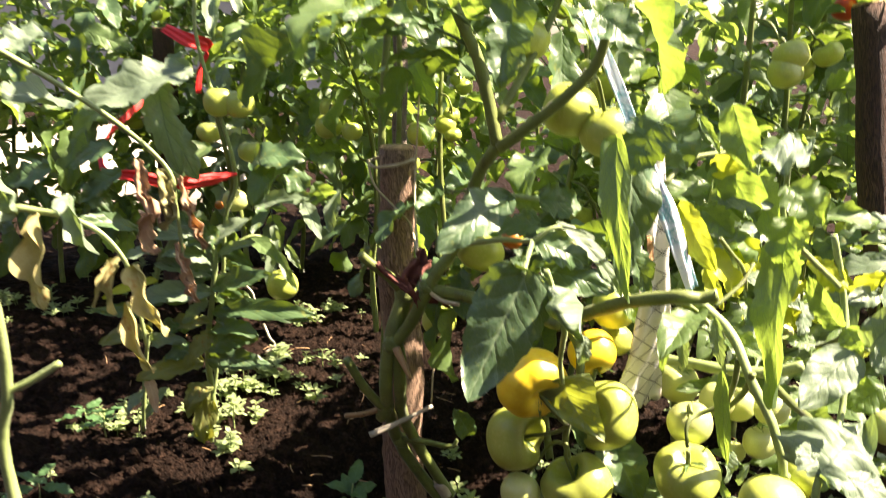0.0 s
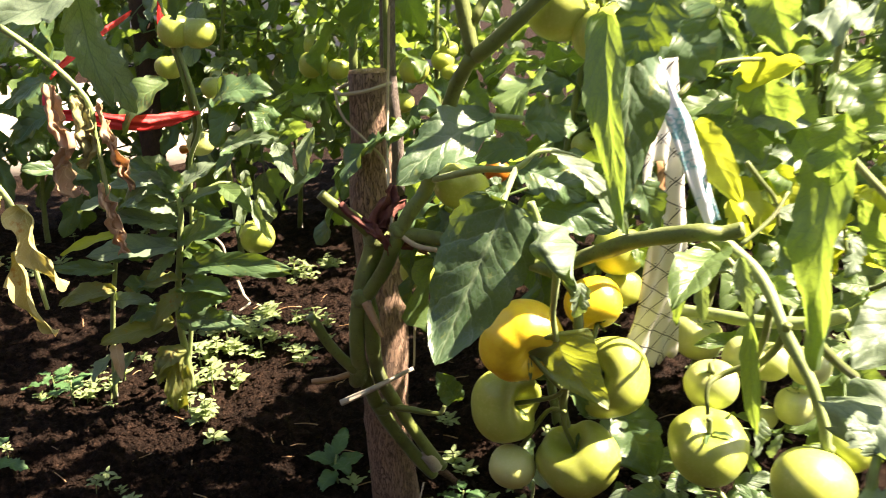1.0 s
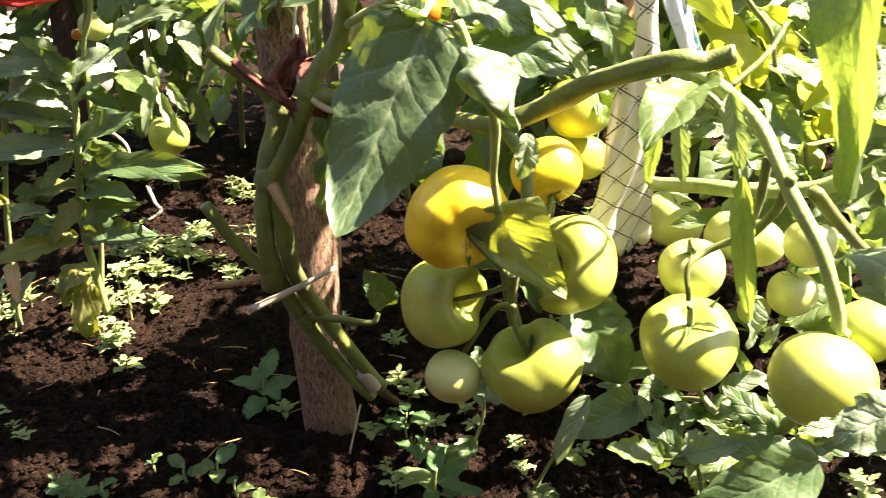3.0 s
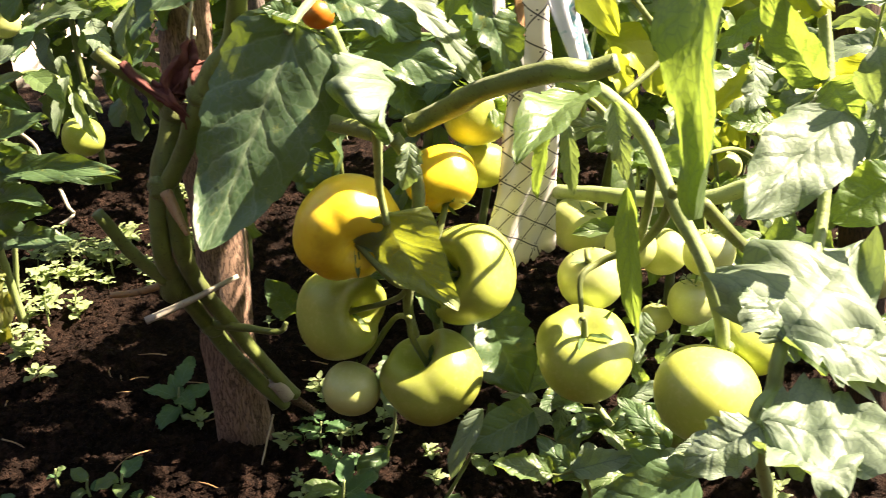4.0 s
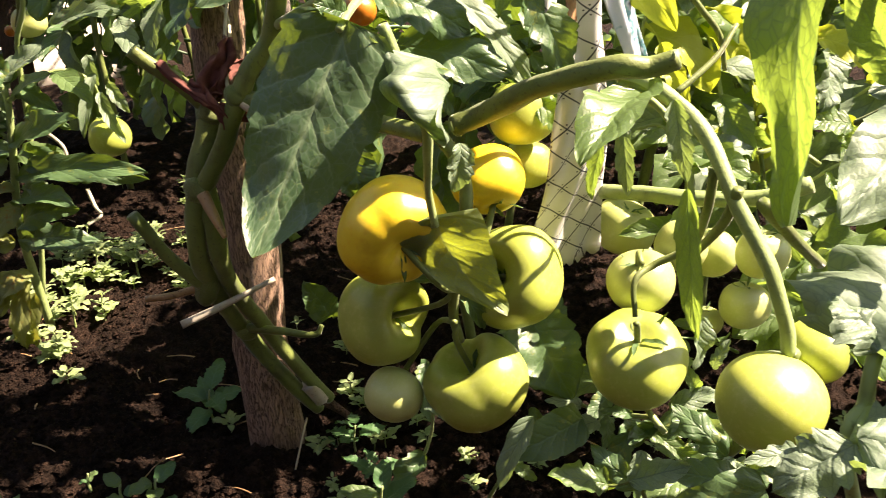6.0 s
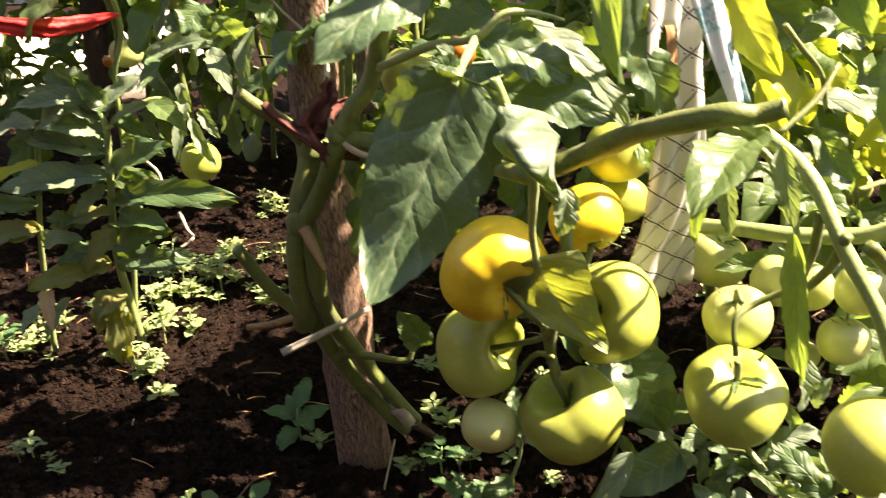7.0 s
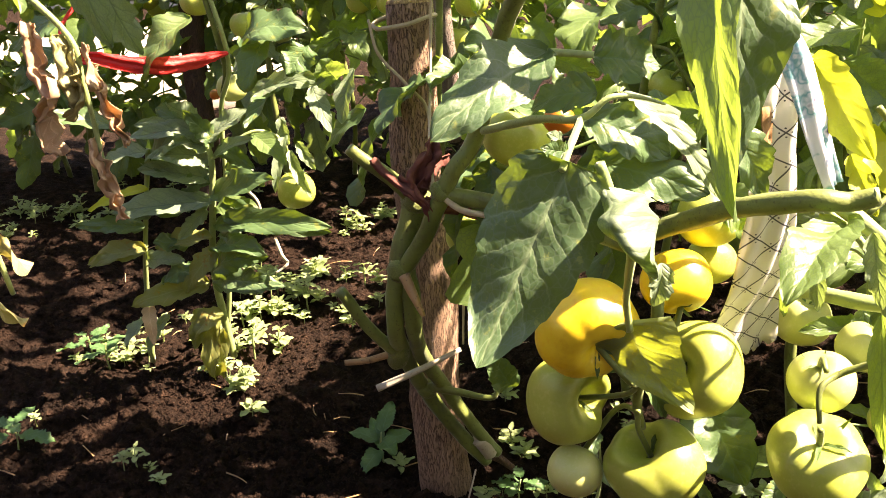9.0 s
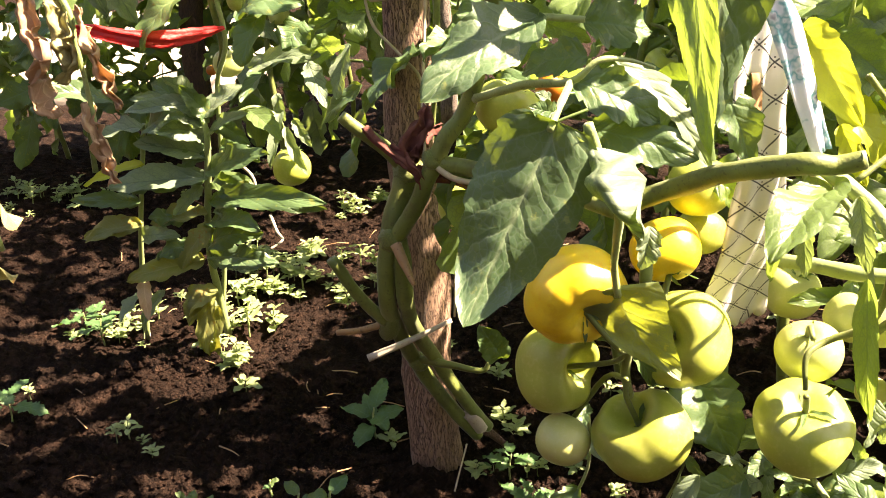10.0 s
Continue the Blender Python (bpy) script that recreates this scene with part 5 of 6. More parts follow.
# ---- red cloth ----
ribbon = thing("red_ribbon", (-0.480, 1.600, 0.550), "bright red cloth ribbon tied between plant and stake", "ribbon")
strip([(-0.634, 1.950, 0.723), (-0.656, 1.660, 0.636), (-0.640, 1.580, 0.578), (-0.578, 1.570, 0.569), (-0.532, 1.580, 0.559), (-0.489, 1.600, 0.554), (-0.452, 1.630, 0.557), (-0.411, 1.650, 0.566)], (0.012, 0.014, 0.014, 0.020, 0.024, 0.026, 0.022, 0.006), (0.1, 0.2, 1), RED, "ribbon_loop", 0.8, 0.0022, ribbon, ruffle=0.0015)
strip([(-0.610, 1.860, 0.833), (-0.557, 1.840, 0.811), (-0.519, 1.860, 0.795), (-0.540, 1.870, 0.753), (-0.551, 1.880, 0.699)], (0.02, 0.03, 0.03, 0.02, 0.012), (0.1, 0.3, 1), RED, "ribbon_knot", 0.5, 0.004, ribbon)

# ---- plant on the left, close by, with wilted leaves ----
wilted = thing("tomato_plant", (-0.56, 0.98, 0.0), "tomato plant with wilted yellow and brown leaves", "tomato plant", "tomato plants in the bed")
stem(wilted, [(-0.56, 0.98, -0.02), (-0.56, 0.97, 0.3), (-0.57, 0.99, 0.6), (-0.60, 1.05, 0.95)], 0.009, 0.006)
stem(wilted, [(-0.57, 0.985, 0.52), (-0.467, 0.900, 0.636), (-0.424, 0.900, 0.644), (-0.368, 0.895, 0.630), (-0.339, 0.900, 0.597), (-0.329, 0.905, 0.554), (-0.323, 0.915, 0.485)], 0.0042, 0.002, STEM_PALE, "leaf_stalk")
for b0, t0, w, k in (((-0.424, 0.900, 0.642), (-0.419, 0.890, 0.540), 0.05, LEAF_WITHER), ((-0.392, 0.900, 0.663), (-0.361, 0.890, 0.599), 0.045, LEAF_PALE), ((-0.346, 0.900, 0.593), (-0.346, 0.890, 0.534), 0.035, LEAF_WITHER), ((-0.325, 0.900, 0.588), (-0.293, 0.900, 0.513), 0.045, LEAF_WITHER), ((-0.335, 0.900, 0.546), (-0.316, 0.915, 0.462), 0.035, LEAF_WITHER), ((-0.449, 0.900, 0.640), (-0.462, 0.900, 0.688), 0.05, LEAF_PALE), ((-0.339, 0.900, 0.597), (-0.365, 0.880, 0.545), 0.012, LEAF_WITHER)):
    leaf(wilted, b0, t0, w, (-0.3, -0.8, 0.4), k, bend=0.8, fold=0.35, curl=0.6, wave=0.14, teeth=3, cut=0.3)
stem(wilted, [(-0.60, 1.03, 0.85), (-0.463, 1.120, 0.742), (-0.366, 1.120, 0.664), (-0.353, 1.120, 0.610), (-0.348, 1.120, 0.559), (-0.346, 1.120, 0.528)], 0.004, 0.002, STEM_PALE, "leaf_stalk")
for k, (line, w) in enumerate((([(-0.401, 1.120, 0.669), (-0.391, 1.115, 0.626), (-0.374, 1.100, 0.602), (-0.392, 1.110, 0.577), (-0.381, 1.110, 0.544)], (0.010, 0.015, 0.012, 0.013, 0.005)), ([(-0.367, 1.120, 0.656), (-0.361, 1.110, 0.627), (-0.356, 1.110, 0.603), (-0.369, 1.115, 0.579)], (0.011, 0.018, 0.013, 0.004)), ([(-0.345, 1.120, 0.649), (-0.334, 1.110, 0.611), (-0.325, 1.115, 0.582), (-0.313, 1.110, 0.556)], (0.007, 0.012, 0.011, 0.005)), ([(-0.351, 1.120, 0.559), (-0.342, 1.110, 0.528), (-0.340, 1.115, 0.504), (-0.332, 1.110, 0.478)], (0.009, 0.013, 0.011, 0.005)))):
    ob = strip(line, w, (0.95, 0.3, 0.1), LEAF_WITHER if k == 1 else LEAF_DRY, "withered_leaf", 1.0, 0.006, wilted, "shrivelled brown leaf", nx=12, per=12, ruffle=0.008, turn=1.5 - 0.7 * k, seed=k)
for b0, t0, w, k in (((-0.363, 1.250, 0.778), (-0.499, 1.200, 0.723), 0.10, LEAF_PALE), ((-0.417, 1.300, 0.700), (-0.378, 1.300, 0.611), 0.06, LEAF_PALE), ((-0.418, 1.250, 0.775), (-0.386, 1.250, 0.627), 0.07, LEAF_PALE), ((-0.515, 1.200, 0.726), (-0.562, 1.100, 0.748), 0.1, LEAF_PALE), ((-0.545, 1.200, 0.824), (-0.583, 1.150, 0.802), 0.08, LEAF_PALE), ((-0.535, 1.300, 0.824), (-0.461, 1.300, 0.802), 0.05, LEAF), ((-0.499, 1.300, 0.727), (-0.567, 1.300, 0.671), 0.06, LEAF), ((-0.534, 1.400, 0.606), (-0.609, 1.400, 0.549), 0.06, LEAF_DARK), ((-0.602, 1.300, 0.622), (-0.675, 1.300, 0.594), 0.07, LEAF_DARK), ((-0.587, 1.500, 0.632), (-0.670, 1.500, 0.590), 0.06, LEAF_DARK), ((-0.593, 1.400, 0.588), (-0.556, 1.400, 0.537), 0.06, LEAF_DARK)):
    leaf(wilted, b0, t0, w, (-0.1, -0.7, 0.6), k, bend=0.6, fold=0.2, cut=0.35)
stem(wilted, [(-0.389, 0.720, 0.659), (-0.389, 0.740, 0.560), (-0.395, 0.750, 0.500), (-0.404, 0.760, 0.389), (-0.30, 0.74, 0.0)], 0.0048, 0.0062, STEM_PALE, name="side_shoot")
stem(wilted, [(-0.395, 0.750, 0.503), (-0.368, 0.750, 0.517), (-0.342, 0.750, 0.534)], 0.0038, 0.0028, STEM_PALE, name="cut_shoot")

# ---- slim plant behind, on the left ----
slim = thing("tomato_plant", (-0.500, 1.738, 0.000), "slim tomato plant with drooping spotted leaves", "tomato plant", "tomato plants in the bed")
stem(slim, [(-0.493, 1.720, 0.003), (-0.495, 1.700, 0.103), (-0.492, 1.680, 0.198), (-0.473, 1.660, 0.306), (-0.460, 1.650, 0.395), (-0.467, 1.650, 0.427)], 0.0075, 0.0045, STEM_PALE)
stem(slim, [(-0.506, 1.740, 0.045), (-0.476, 1.720, 0.215), (-0.460, 1.700, 0.344), (-0.445, 1.680, 0.472), (-0.417, 1.660, 0.571), (-0.479, 1.660, 0.804), (-0.480, 1.660, 0.905)], 0.0045, 0.0036, STEM_PALE)
stem(slim, [(-0.653, 1.720, -0.016), (-0.633, 1.700, 0.131), (-0.609, 1.680, 0.246), (-0.570, 1.660, 0.410)], 0.005, 0.004, STEM_PALE)
stem(slim, [(-0.454, 1.660, 0.695), (-0.439, 1.660, 0.630), (-0.427, 1.670, 0.542), (-0.439, 1.680, 0.499)], 0.005, 0.004, STEM)
leaf(slim, (-0.465, 1.660, 0.393), (-0.539, 1.601, 0.410), 0.065, (0.26, -0.6, 0.71), LEAF_PALE, bend=0.89, fold=0.20, cut=0.20, ny=22, nx=8)
leaf(slim, (-0.467, 1.660, 0.359), (-0.572, 1.618, 0.388), 0.055, (-0.09, -0.6, 0.47), LEAF_PALE, bend=0.63, fold=0.44, cut=0.21, ny=22, nx=8)
leaf(slim, (-0.471, 1.660, 0.321), (-0.608, 1.582, 0.322), 0.070, (-0.39, -0.6, 0.42), LEAF_PALE, bend=0.50, fold=0.37, cut=0.21, ny=22, nx=8)
leaf(slim, (-0.529, 1.640, 0.323), (-0.576, 1.600, 0.308), 0.045, (-0.20, -0.6, 0.45), LEAF_DARK, bend=0.99, fold=0.25, cut=0.20, ny=22, nx=8)
leaf(slim, (-0.474, 1.650, 0.445), (-0.574, 1.600, 0.439), 0.045, (-0.36, -0.6, 0.43), LEAF_PALE, bend=0.50, fold=0.34, cut=0.19, ny=22, nx=8)
leaf(slim, (-0.477, 1.650, 0.459), (-0.497, 1.600, 0.495), 0.045, (-0.37, -0.6, 0.65), LEAF_PALE, bend=0.55, fold=0.45, cut=0.19, ny=22, nx=8)
leaf(slim, (-0.479, 1.640, 0.411), (-0.506, 1.600, 0.432), 0.035, (-0.03, -0.6, 0.79), LEAF_PALE, bend=0.65, fold=0.45, cut=0.23, ny=22, nx=8)
leaf(slim, (-0.468, 1.660, 0.335), (-0.326, 1.564, 0.387), 0.071, (-0.23, -0.6, 0.61), LEAF_DARK, bend=0.42, fold=0.25, cut=0.20, ny=22, nx=8)
leaf(slim, (-0.468, 1.660, 0.311), (-0.390, 1.664, 0.307), 0.055, (0.22, -0.6, 0.82), LEAF, bend=0.70, fold=0.11, cut=0.20, ny=22, nx=8)
leaf(slim, (-0.474, 1.660, 0.282), (-0.250, 1.588, 0.304), 0.065, (-0.23, -0.6, 0.50), LEAF_DARK, bend=0.54, fold=0.40, cut=0.19, ny=22, nx=8)
leaf(slim, (-0.479, 1.660, 0.256), (-0.577, 1.654, 0.236), 0.060, (-0.36, -0.6, 0.86), LEAF_SPOT, bend=0.74, fold=0.45, cut=0.22, ny=22, nx=8)
leaf(slim, (-0.477, 1.660, 0.241), (-0.361, 1.585, 0.257), 0.065, (0.23, -0.6, 0.73), LEAF_DARK, bend=0.87, fold=0.36, cut=0.23, ny=22, nx=8)
leaf(slim, (-0.599, 1.660, 0.233), (-0.704, 1.652, 0.207), 0.060, (-0.33, -0.6, 0.51), LEAF_SPOT, bend=0.92, fold=0.41, cut=0.26, ny=22, nx=8)
leaf(slim, (-0.478, 1.660, 0.122), (-0.527, 1.630, 0.079), 0.060, (-0.16, -0.6, 0.73), LEAF_SPOT, bend=0.88, fold=0.32, cut=0.25, ny=22, nx=8)
leaf(slim, (-0.478, 1.660, 0.089), (-0.501, 1.648, -0.029), 0.060, (-0.03, -0.6, 0.73), LEAF_SPOT, bend=0.81, fold=0.19, cut=0.26, ny=22, nx=8)
leaf(slim, (-0.612, 1.660, 0.127), (-0.567, 1.575, 0.093), 0.036, (0.27, -0.6, 0.44), LEAF_DRY, bend=0.98, fold=0.44, cut=0.24, ny=22, nx=8)
leaf(slim, (-0.620, 1.660, 0.105), (-0.641, 1.617, 0.070), 0.042, (-0.37, -0.6, 0.85), LEAF_PALE, bend=0.48, fold=0.44, cut=0.24, ny=22, nx=8)
leaf(slim, (-0.462, 1.660, 0.416), (-0.522, 1.659, 0.434), 0.036, (-0.36, -0.6, 0.48), LEAF_PALE, bend=0.78, fold=0.30, cut=0.25, ny=22, nx=8)
leaf(slim, (-0.461, 1.660, 0.393), (-0.362, 1.584, 0.447), 0.036, (0.25, -0.6, 0.51), LEAF_PALE, bend=0.40, fold=0.42, cut=0.18, ny=22, nx=8)
leaf(slim, (-0.471, 1.660, 0.425), (-0.551, 1.671, 0.473), 0.071, (0.21, -0.6, 0.46), LEAF_DARK, bend=0.89, fold=0.37, cut=0.26, ny=22, nx=8)
leaf(slim, (-0.466, 1.660, 0.425), (-0.388, 1.667, 0.474), 0.054, (-0.01, -0.6, 0.84), LEAF_PALE, bend=0.52, fold=0.34, cut=0.21, ny=22, nx=8)
leaf(slim, (-0.390, 1.660, 0.435), (-0.320, 1.604, 0.399), 0.048, (0.22, -0.6, 0.79), LEAF, bend=0.68, fold=0.28, cut=0.18, ny=22, nx=8)
leaf(slim, (-0.570, 1.660, 0.405), (-0.627, 1.614, 0.392), 0.060, (-0.38, -0.6, 0.70), LEAF_PALE, bend=0.69, fold=0.40, cut=0.23, ny=22, nx=8)
leaf(slim, (-0.572, 1.660, 0.391), (-0.471, 1.606, 0.437), 0.060, (-0.30, -0.6, 0.58), LEAF_DARK, bend=0.86, fold=0.28, cut=0.18, ny=22, nx=8)
leaf(slim, (-0.580, 1.660, 0.343), (-0.703, 1.679, 0.295), 0.036, (0.19, -0.6, 0.81), LEAF_YELLOW, bend=0.45, fold=0.29, cut=0.22, ny=22, nx=8)
leaf(slim, (-0.383, 1.660, 0.502), (-0.248, 1.606, 0.528), 0.060, (0.15, -0.6, 0.56), LEAF_PALE, bend=0.54, fold=0.27, cut=0.27, ny=22, nx=8)
leaf(slim, (-0.327, 1.660, 0.511), (-0.362, 1.563, 0.464), 0.055, (-0.33, -0.6, 0.46), LEAF_DARK, bend=0.77, fold=0.41, cut=0.23, ny=22, nx=8)
leaf(slim, (-0.286, 1.660, 0.511), (-0.236, 1.571, 0.456), 0.042, (-0.10, -0.6, 0.83), LEAF_PALE, bend=0.87, fold=0.12, cut=0.26, ny=22, nx=8)
leaf(slim, (-0.235, 1.620, 0.526), (-0.255, 1.606, 0.561), 0.071, (-0.26, -0.6, 0.55), LEAF, bend=0.90, fold=0.25, cut=0.25, ny=22, nx=8)
leaf(slim, (-0.203, 1.660, 0.477), (-0.279, 1.679, 0.400), 0.055, (-0.28, -0.6, 0.84), LEAF_DARK, bend=0.51, fold=0.15, cut=0.23, ny=22, nx=8)
leaf(slim, (-0.334, 1.620, 0.592), (-0.362, 1.580, 0.516), 0.071, (-0.16, -0.6, 0.67), LEAF_DARK, bend=0.94, fold=0.35, cut=0.18, ny=22, nx=8)
leaf(slim, (-0.452, 1.620, 0.625), (-0.519, 1.579, 0.536), 0.083, (-0.18, -0.6, 0.67), LEAF, bend=0.69, fold=0.35, cut=0.23, ny=22, nx=8)
leaf(slim, (-0.208, 1.620, 0.543), (-0.221, 1.586, 0.469), 0.048, (-0.35, -0.6, 0.52), LEAF_PALE, bend=0.91, fold=0.22, cut=0.25, ny=22, nx=8)
leaf(slim, (-0.617, 1.660, 0.447), (-0.706, 1.587, 0.474), 0.055, (0.29, -0.6, 0.71), LEAF_DARK, bend=0.81, fold=0.31, cut=0.21, ny=22, nx=8)
leaf(slim, (-0.377, 1.620, 0.592), (-0.265, 1.593, 0.602), 0.095, (0.24, -0.6, 0.63), LEAF_DARK, bend=0.95, fold=0.21, cut=0.26, ny=22, nx=8)
leaf(slim, (-0.275, 1.620, 0.576), (-0.302, 1.587, 0.539), 0.071, (0.15, -0.6, 0.71), LEAF_DARK, bend=0.67, fold=0.15, cut=0.25, ny=22, nx=8)
tomato(slim, (-0.339, 1.700, 0.330), 0.033, (0.1, 0, 1), "green", 1, (-0.357, 1.720, 0.384))
stem(slim, [(-0.458, 1.660, 0.397), (-0.397, 1.680, 0.435), (-0.357, 1.700, 0.418), (-0.352, 1.720, 0.380)], 0.003, 0.0025, STEM_PALE, "truss")
for b0, t0 in (((-0.354, 1.700, 0.455), (-0.344, 1.700, 0.408)), ((-0.346, 1.700, 0.432), (-0.361, 1.660, 0.337)), ((-0.329, 1.700, 0.413), (-0.299, 1.690, 0.369)), ((-0.344, 1.700, 0.399), (-0.302, 1.665, 0.328))):
    leaf(slim, b0, t0, 0.03, (0, -0.9, 0.3), LEAF_PALE, bend=0.8, fold=0.5, ny=16, nx=6)
tomato(slim, (-0.430, 1.700, 0.503), 0.024, (0, 0, 1), "pale", 1)
tomato(slim, (-0.468, 1.720, 0.488), 0.009, (0, 0, 1), "orange", 1)
tomato(slim, (-0.442, 1.660, 0.700), 0.030, (0, 0, 1), "green", 1)
tomato(slim, (-0.404, 1.660, 0.697), 0.028, (0, 0, 1), "green", 1)
tomato(slim, (-0.395, 1.700, 0.602), 0.026, (0, 0, 1), "green", 0)
tomato(slim, (-0.481, 1.720, 0.636), 0.026, (0, 0, 1), "green", 0)
stem(slim, [(-0.428, 1.660, 0.355), (-0.388, 1.640, 0.333), (-0.378, 1.630, 0.303)], 0.0035, 0.002, TWIG, "dry_stalk")
stem(slim, [(-0.370, 1.660, 0.259), (-0.354, 1.640, 0.237), (-0.339, 1.620, 0.230), (-0.353, 1.600, 0.222)], 0.003, 0.002, TWIG, "dry_stalk")

sr = random.Random(21)
for foot, tip, w, m in (
        ((-0.470, 1.665, 0.354), (-0.570, 1.630, 0.392), 0.046, LEAF_DARK),
        ((-0.479, 1.665, 0.317), (-0.612, 1.630, 0.301), 0.056, LEAF_DARK),
        ((-0.485, 1.665, 0.305), (-0.523, 1.630, 0.264), 0.035, LEAF_PALE),
        ((-0.456, 1.665, 0.310), (-0.362, 1.630, 0.290), 0.052, LEAF_DARK),
        ((-0.414, 1.665, 0.286), (-0.263, 1.630, 0.281), 0.048, LEAF_VEINED),
        ((-0.464, 1.665, 0.270), (-0.408, 1.630, 0.253), 0.038, LEAF_PALE),
        ((-0.600, 1.665, 0.274), (-0.702, 1.630, 0.284), 0.037, LEAF_DARK),
        ((-0.599, 1.665, 0.235), (-0.692, 1.630, 0.211), 0.042, LEAF_SPOT),
        ((-0.603, 1.665, 0.212), (-0.517, 1.630, 0.227), 0.042, LEAF_PALE),
        ((-0.486, 1.665, 0.204), (-0.375, 1.630, 0.240), 0.052, LEAF_DARK),
        ((-0.485, 1.665, 0.177), (-0.349, 1.630, 0.184), 0.058, LEAF_VEINED),
        ((-0.496, 1.665, 0.174), (-0.624, 1.630, 0.139), 0.058, LEAF_SPOT),
        ((-0.493, 1.665, 0.110), (-0.493, 1.630, -0.023), 0.044, LEAF_SPOT),
        ((-0.514, 1.665, 0.126), (-0.524, 1.630, 0.061), 0.040, LEAF_SPOT),
        ((-0.578, 1.665, 0.113), (-0.611, 1.630, 0.053), 0.025, LEAF_PALE),
        ((-0.462, 1.665, 0.412), (-0.517, 1.630, 0.426), 0.037, LEAF_PALE),
        ((-0.463, 1.665, 0.428), (-0.573, 1.630, 0.457), 0.046, LEAF_PALE),
        ((-0.456, 1.665, 0.423), (-0.489, 1.630, 0.480), 0.042, LEAF_DARK),
        ((-0.449, 1.665, 0.418), (-0.380, 1.630, 0.386), 0.038, LEAF_DARK),
        ((-0.528, 1.665, 0.246), (-0.571, 1.630, 0.258), 0.048, LEAF_DARK),
        ((-0.519, 1.665, 0.205), (-0.563, 1.630, 0.182), 0.050, LEAF_DARK),
        ((-0.475, 1.665, 0.237), (-0.525, 1.630, 0.167), 0.048, LEAF_SPOT),
        ((-0.443, 1.665, 0.376), (-0.367, 1.630, 0.358), 0.038, LEAF_DARK),
        ((-0.467, 1.665, 0.376), (-0.500, 1.630, 0.347), 0.042, LEAF_DARK),
):
    leaf(slim, foot, tip, w, (sr.uniform(-0.3, 0.3), -0.65, sr.uniform(0.35, 0.8)), m, bend=sr.uniform(0.5, 0.9), fold=sr.uniform(0.1, 0.3), cut=0.28, wave=0.11, lean=0.42, ny=26, nx=10)


# ---- sprigs of smaller leaves among the fruit ----
def sprig(plant, points, n, size, mats, seed, r=0.0026):
    """A thin side shoot with alternate small lobed leaves."""
    rr = random.Random(seed)
    stem(plant, points, r, r * 0.5, STEM_PALE if seed % 2 else STEM, "side_shoot", sides=7)
    line = smooth_line(points, 8)
    for k in range(n):
        p = line[min(len(line) - 1, round((0.12 + 0.88 * k / max(1, n - 1)) * (len(line) - 1)))]
        a = rr.uniform(0, 6.28)
        d = Vector((math.cos(a), 0.5 * math.sin(a) - 0.2, rr.uniform(-0.9, 0.35))).normalized()
        s = size * rr.uniform(0.6, 1.25)
        leaf(plant, p, p + d * s, s * rr.uniform(0.5, 0.75), (rr.uniform(-0.5, 0.5), -0.6, rr.uniform(0.2, 0.9)), rr.choice(mats), bend=rr.uniform(0.2, 1.1), fold=rr.uniform(0.0, 0.5), curl=rr.uniform(-0.3, 0.5), teeth=rr.choice((3, 4, 5)), cut=rr.uniform(0.2, 0.45), wave=0.08, seed=seed * 17 + k, ny=22, nx=8)


BRIGHT = (LEAF, LEAF, LEAF, LEAF_PALE, LEAF_YELLOW)
for k, (line, n, s) in enumerate((
        ([(0.427, 1.200, 0.396), (0.438, 1.220, 0.466), (0.423, 1.250, 0.541), (0.407, 1.250, 0.595)], 8, 0.075), ([(0.554, 1.220, 0.382), (0.519, 1.220, 0.466), (0.508, 1.200, 0.547), (0.516, 1.200, 0.608)], 8, 0.075),
        ([(0.667, 1.250, 0.332), (0.643, 1.250, 0.440), (0.632, 1.220, 0.527), (0.626, 1.200, 0.598)], 8, 0.075), ([(0.521, 1.300, 0.364), (0.498, 1.300, 0.461), (0.470, 1.300, 0.558)], 7, 0.08),
        ([(0.577, 1.100, 0.440), (0.544, 1.100, 0.451), (0.505, 1.100, 0.441), (0.489, 1.120, 0.419)], 6, 0.045), ([(0.536, 1.150, 0.220), (0.573, 1.150, 0.251), (0.616, 1.150, 0.244)], 6, 0.06),
        ([(0.343, 1.200, 0.464), (0.349, 1.200, 0.537), (0.364, 1.200, 0.612), (0.367, 1.200, 0.662)], 8, 0.08), ([(0.387, 1.150, 0.347), (0.394, 1.170, 0.417), (0.380, 1.200, 0.465)], 6, 0.06))):
    sprig(main, line, n, s, BRIGHT, 5 + k)
LOW = (LEAF, LEAF_DARK, LEAF_PALE, LEAF_DARK, LEAF_DARK)
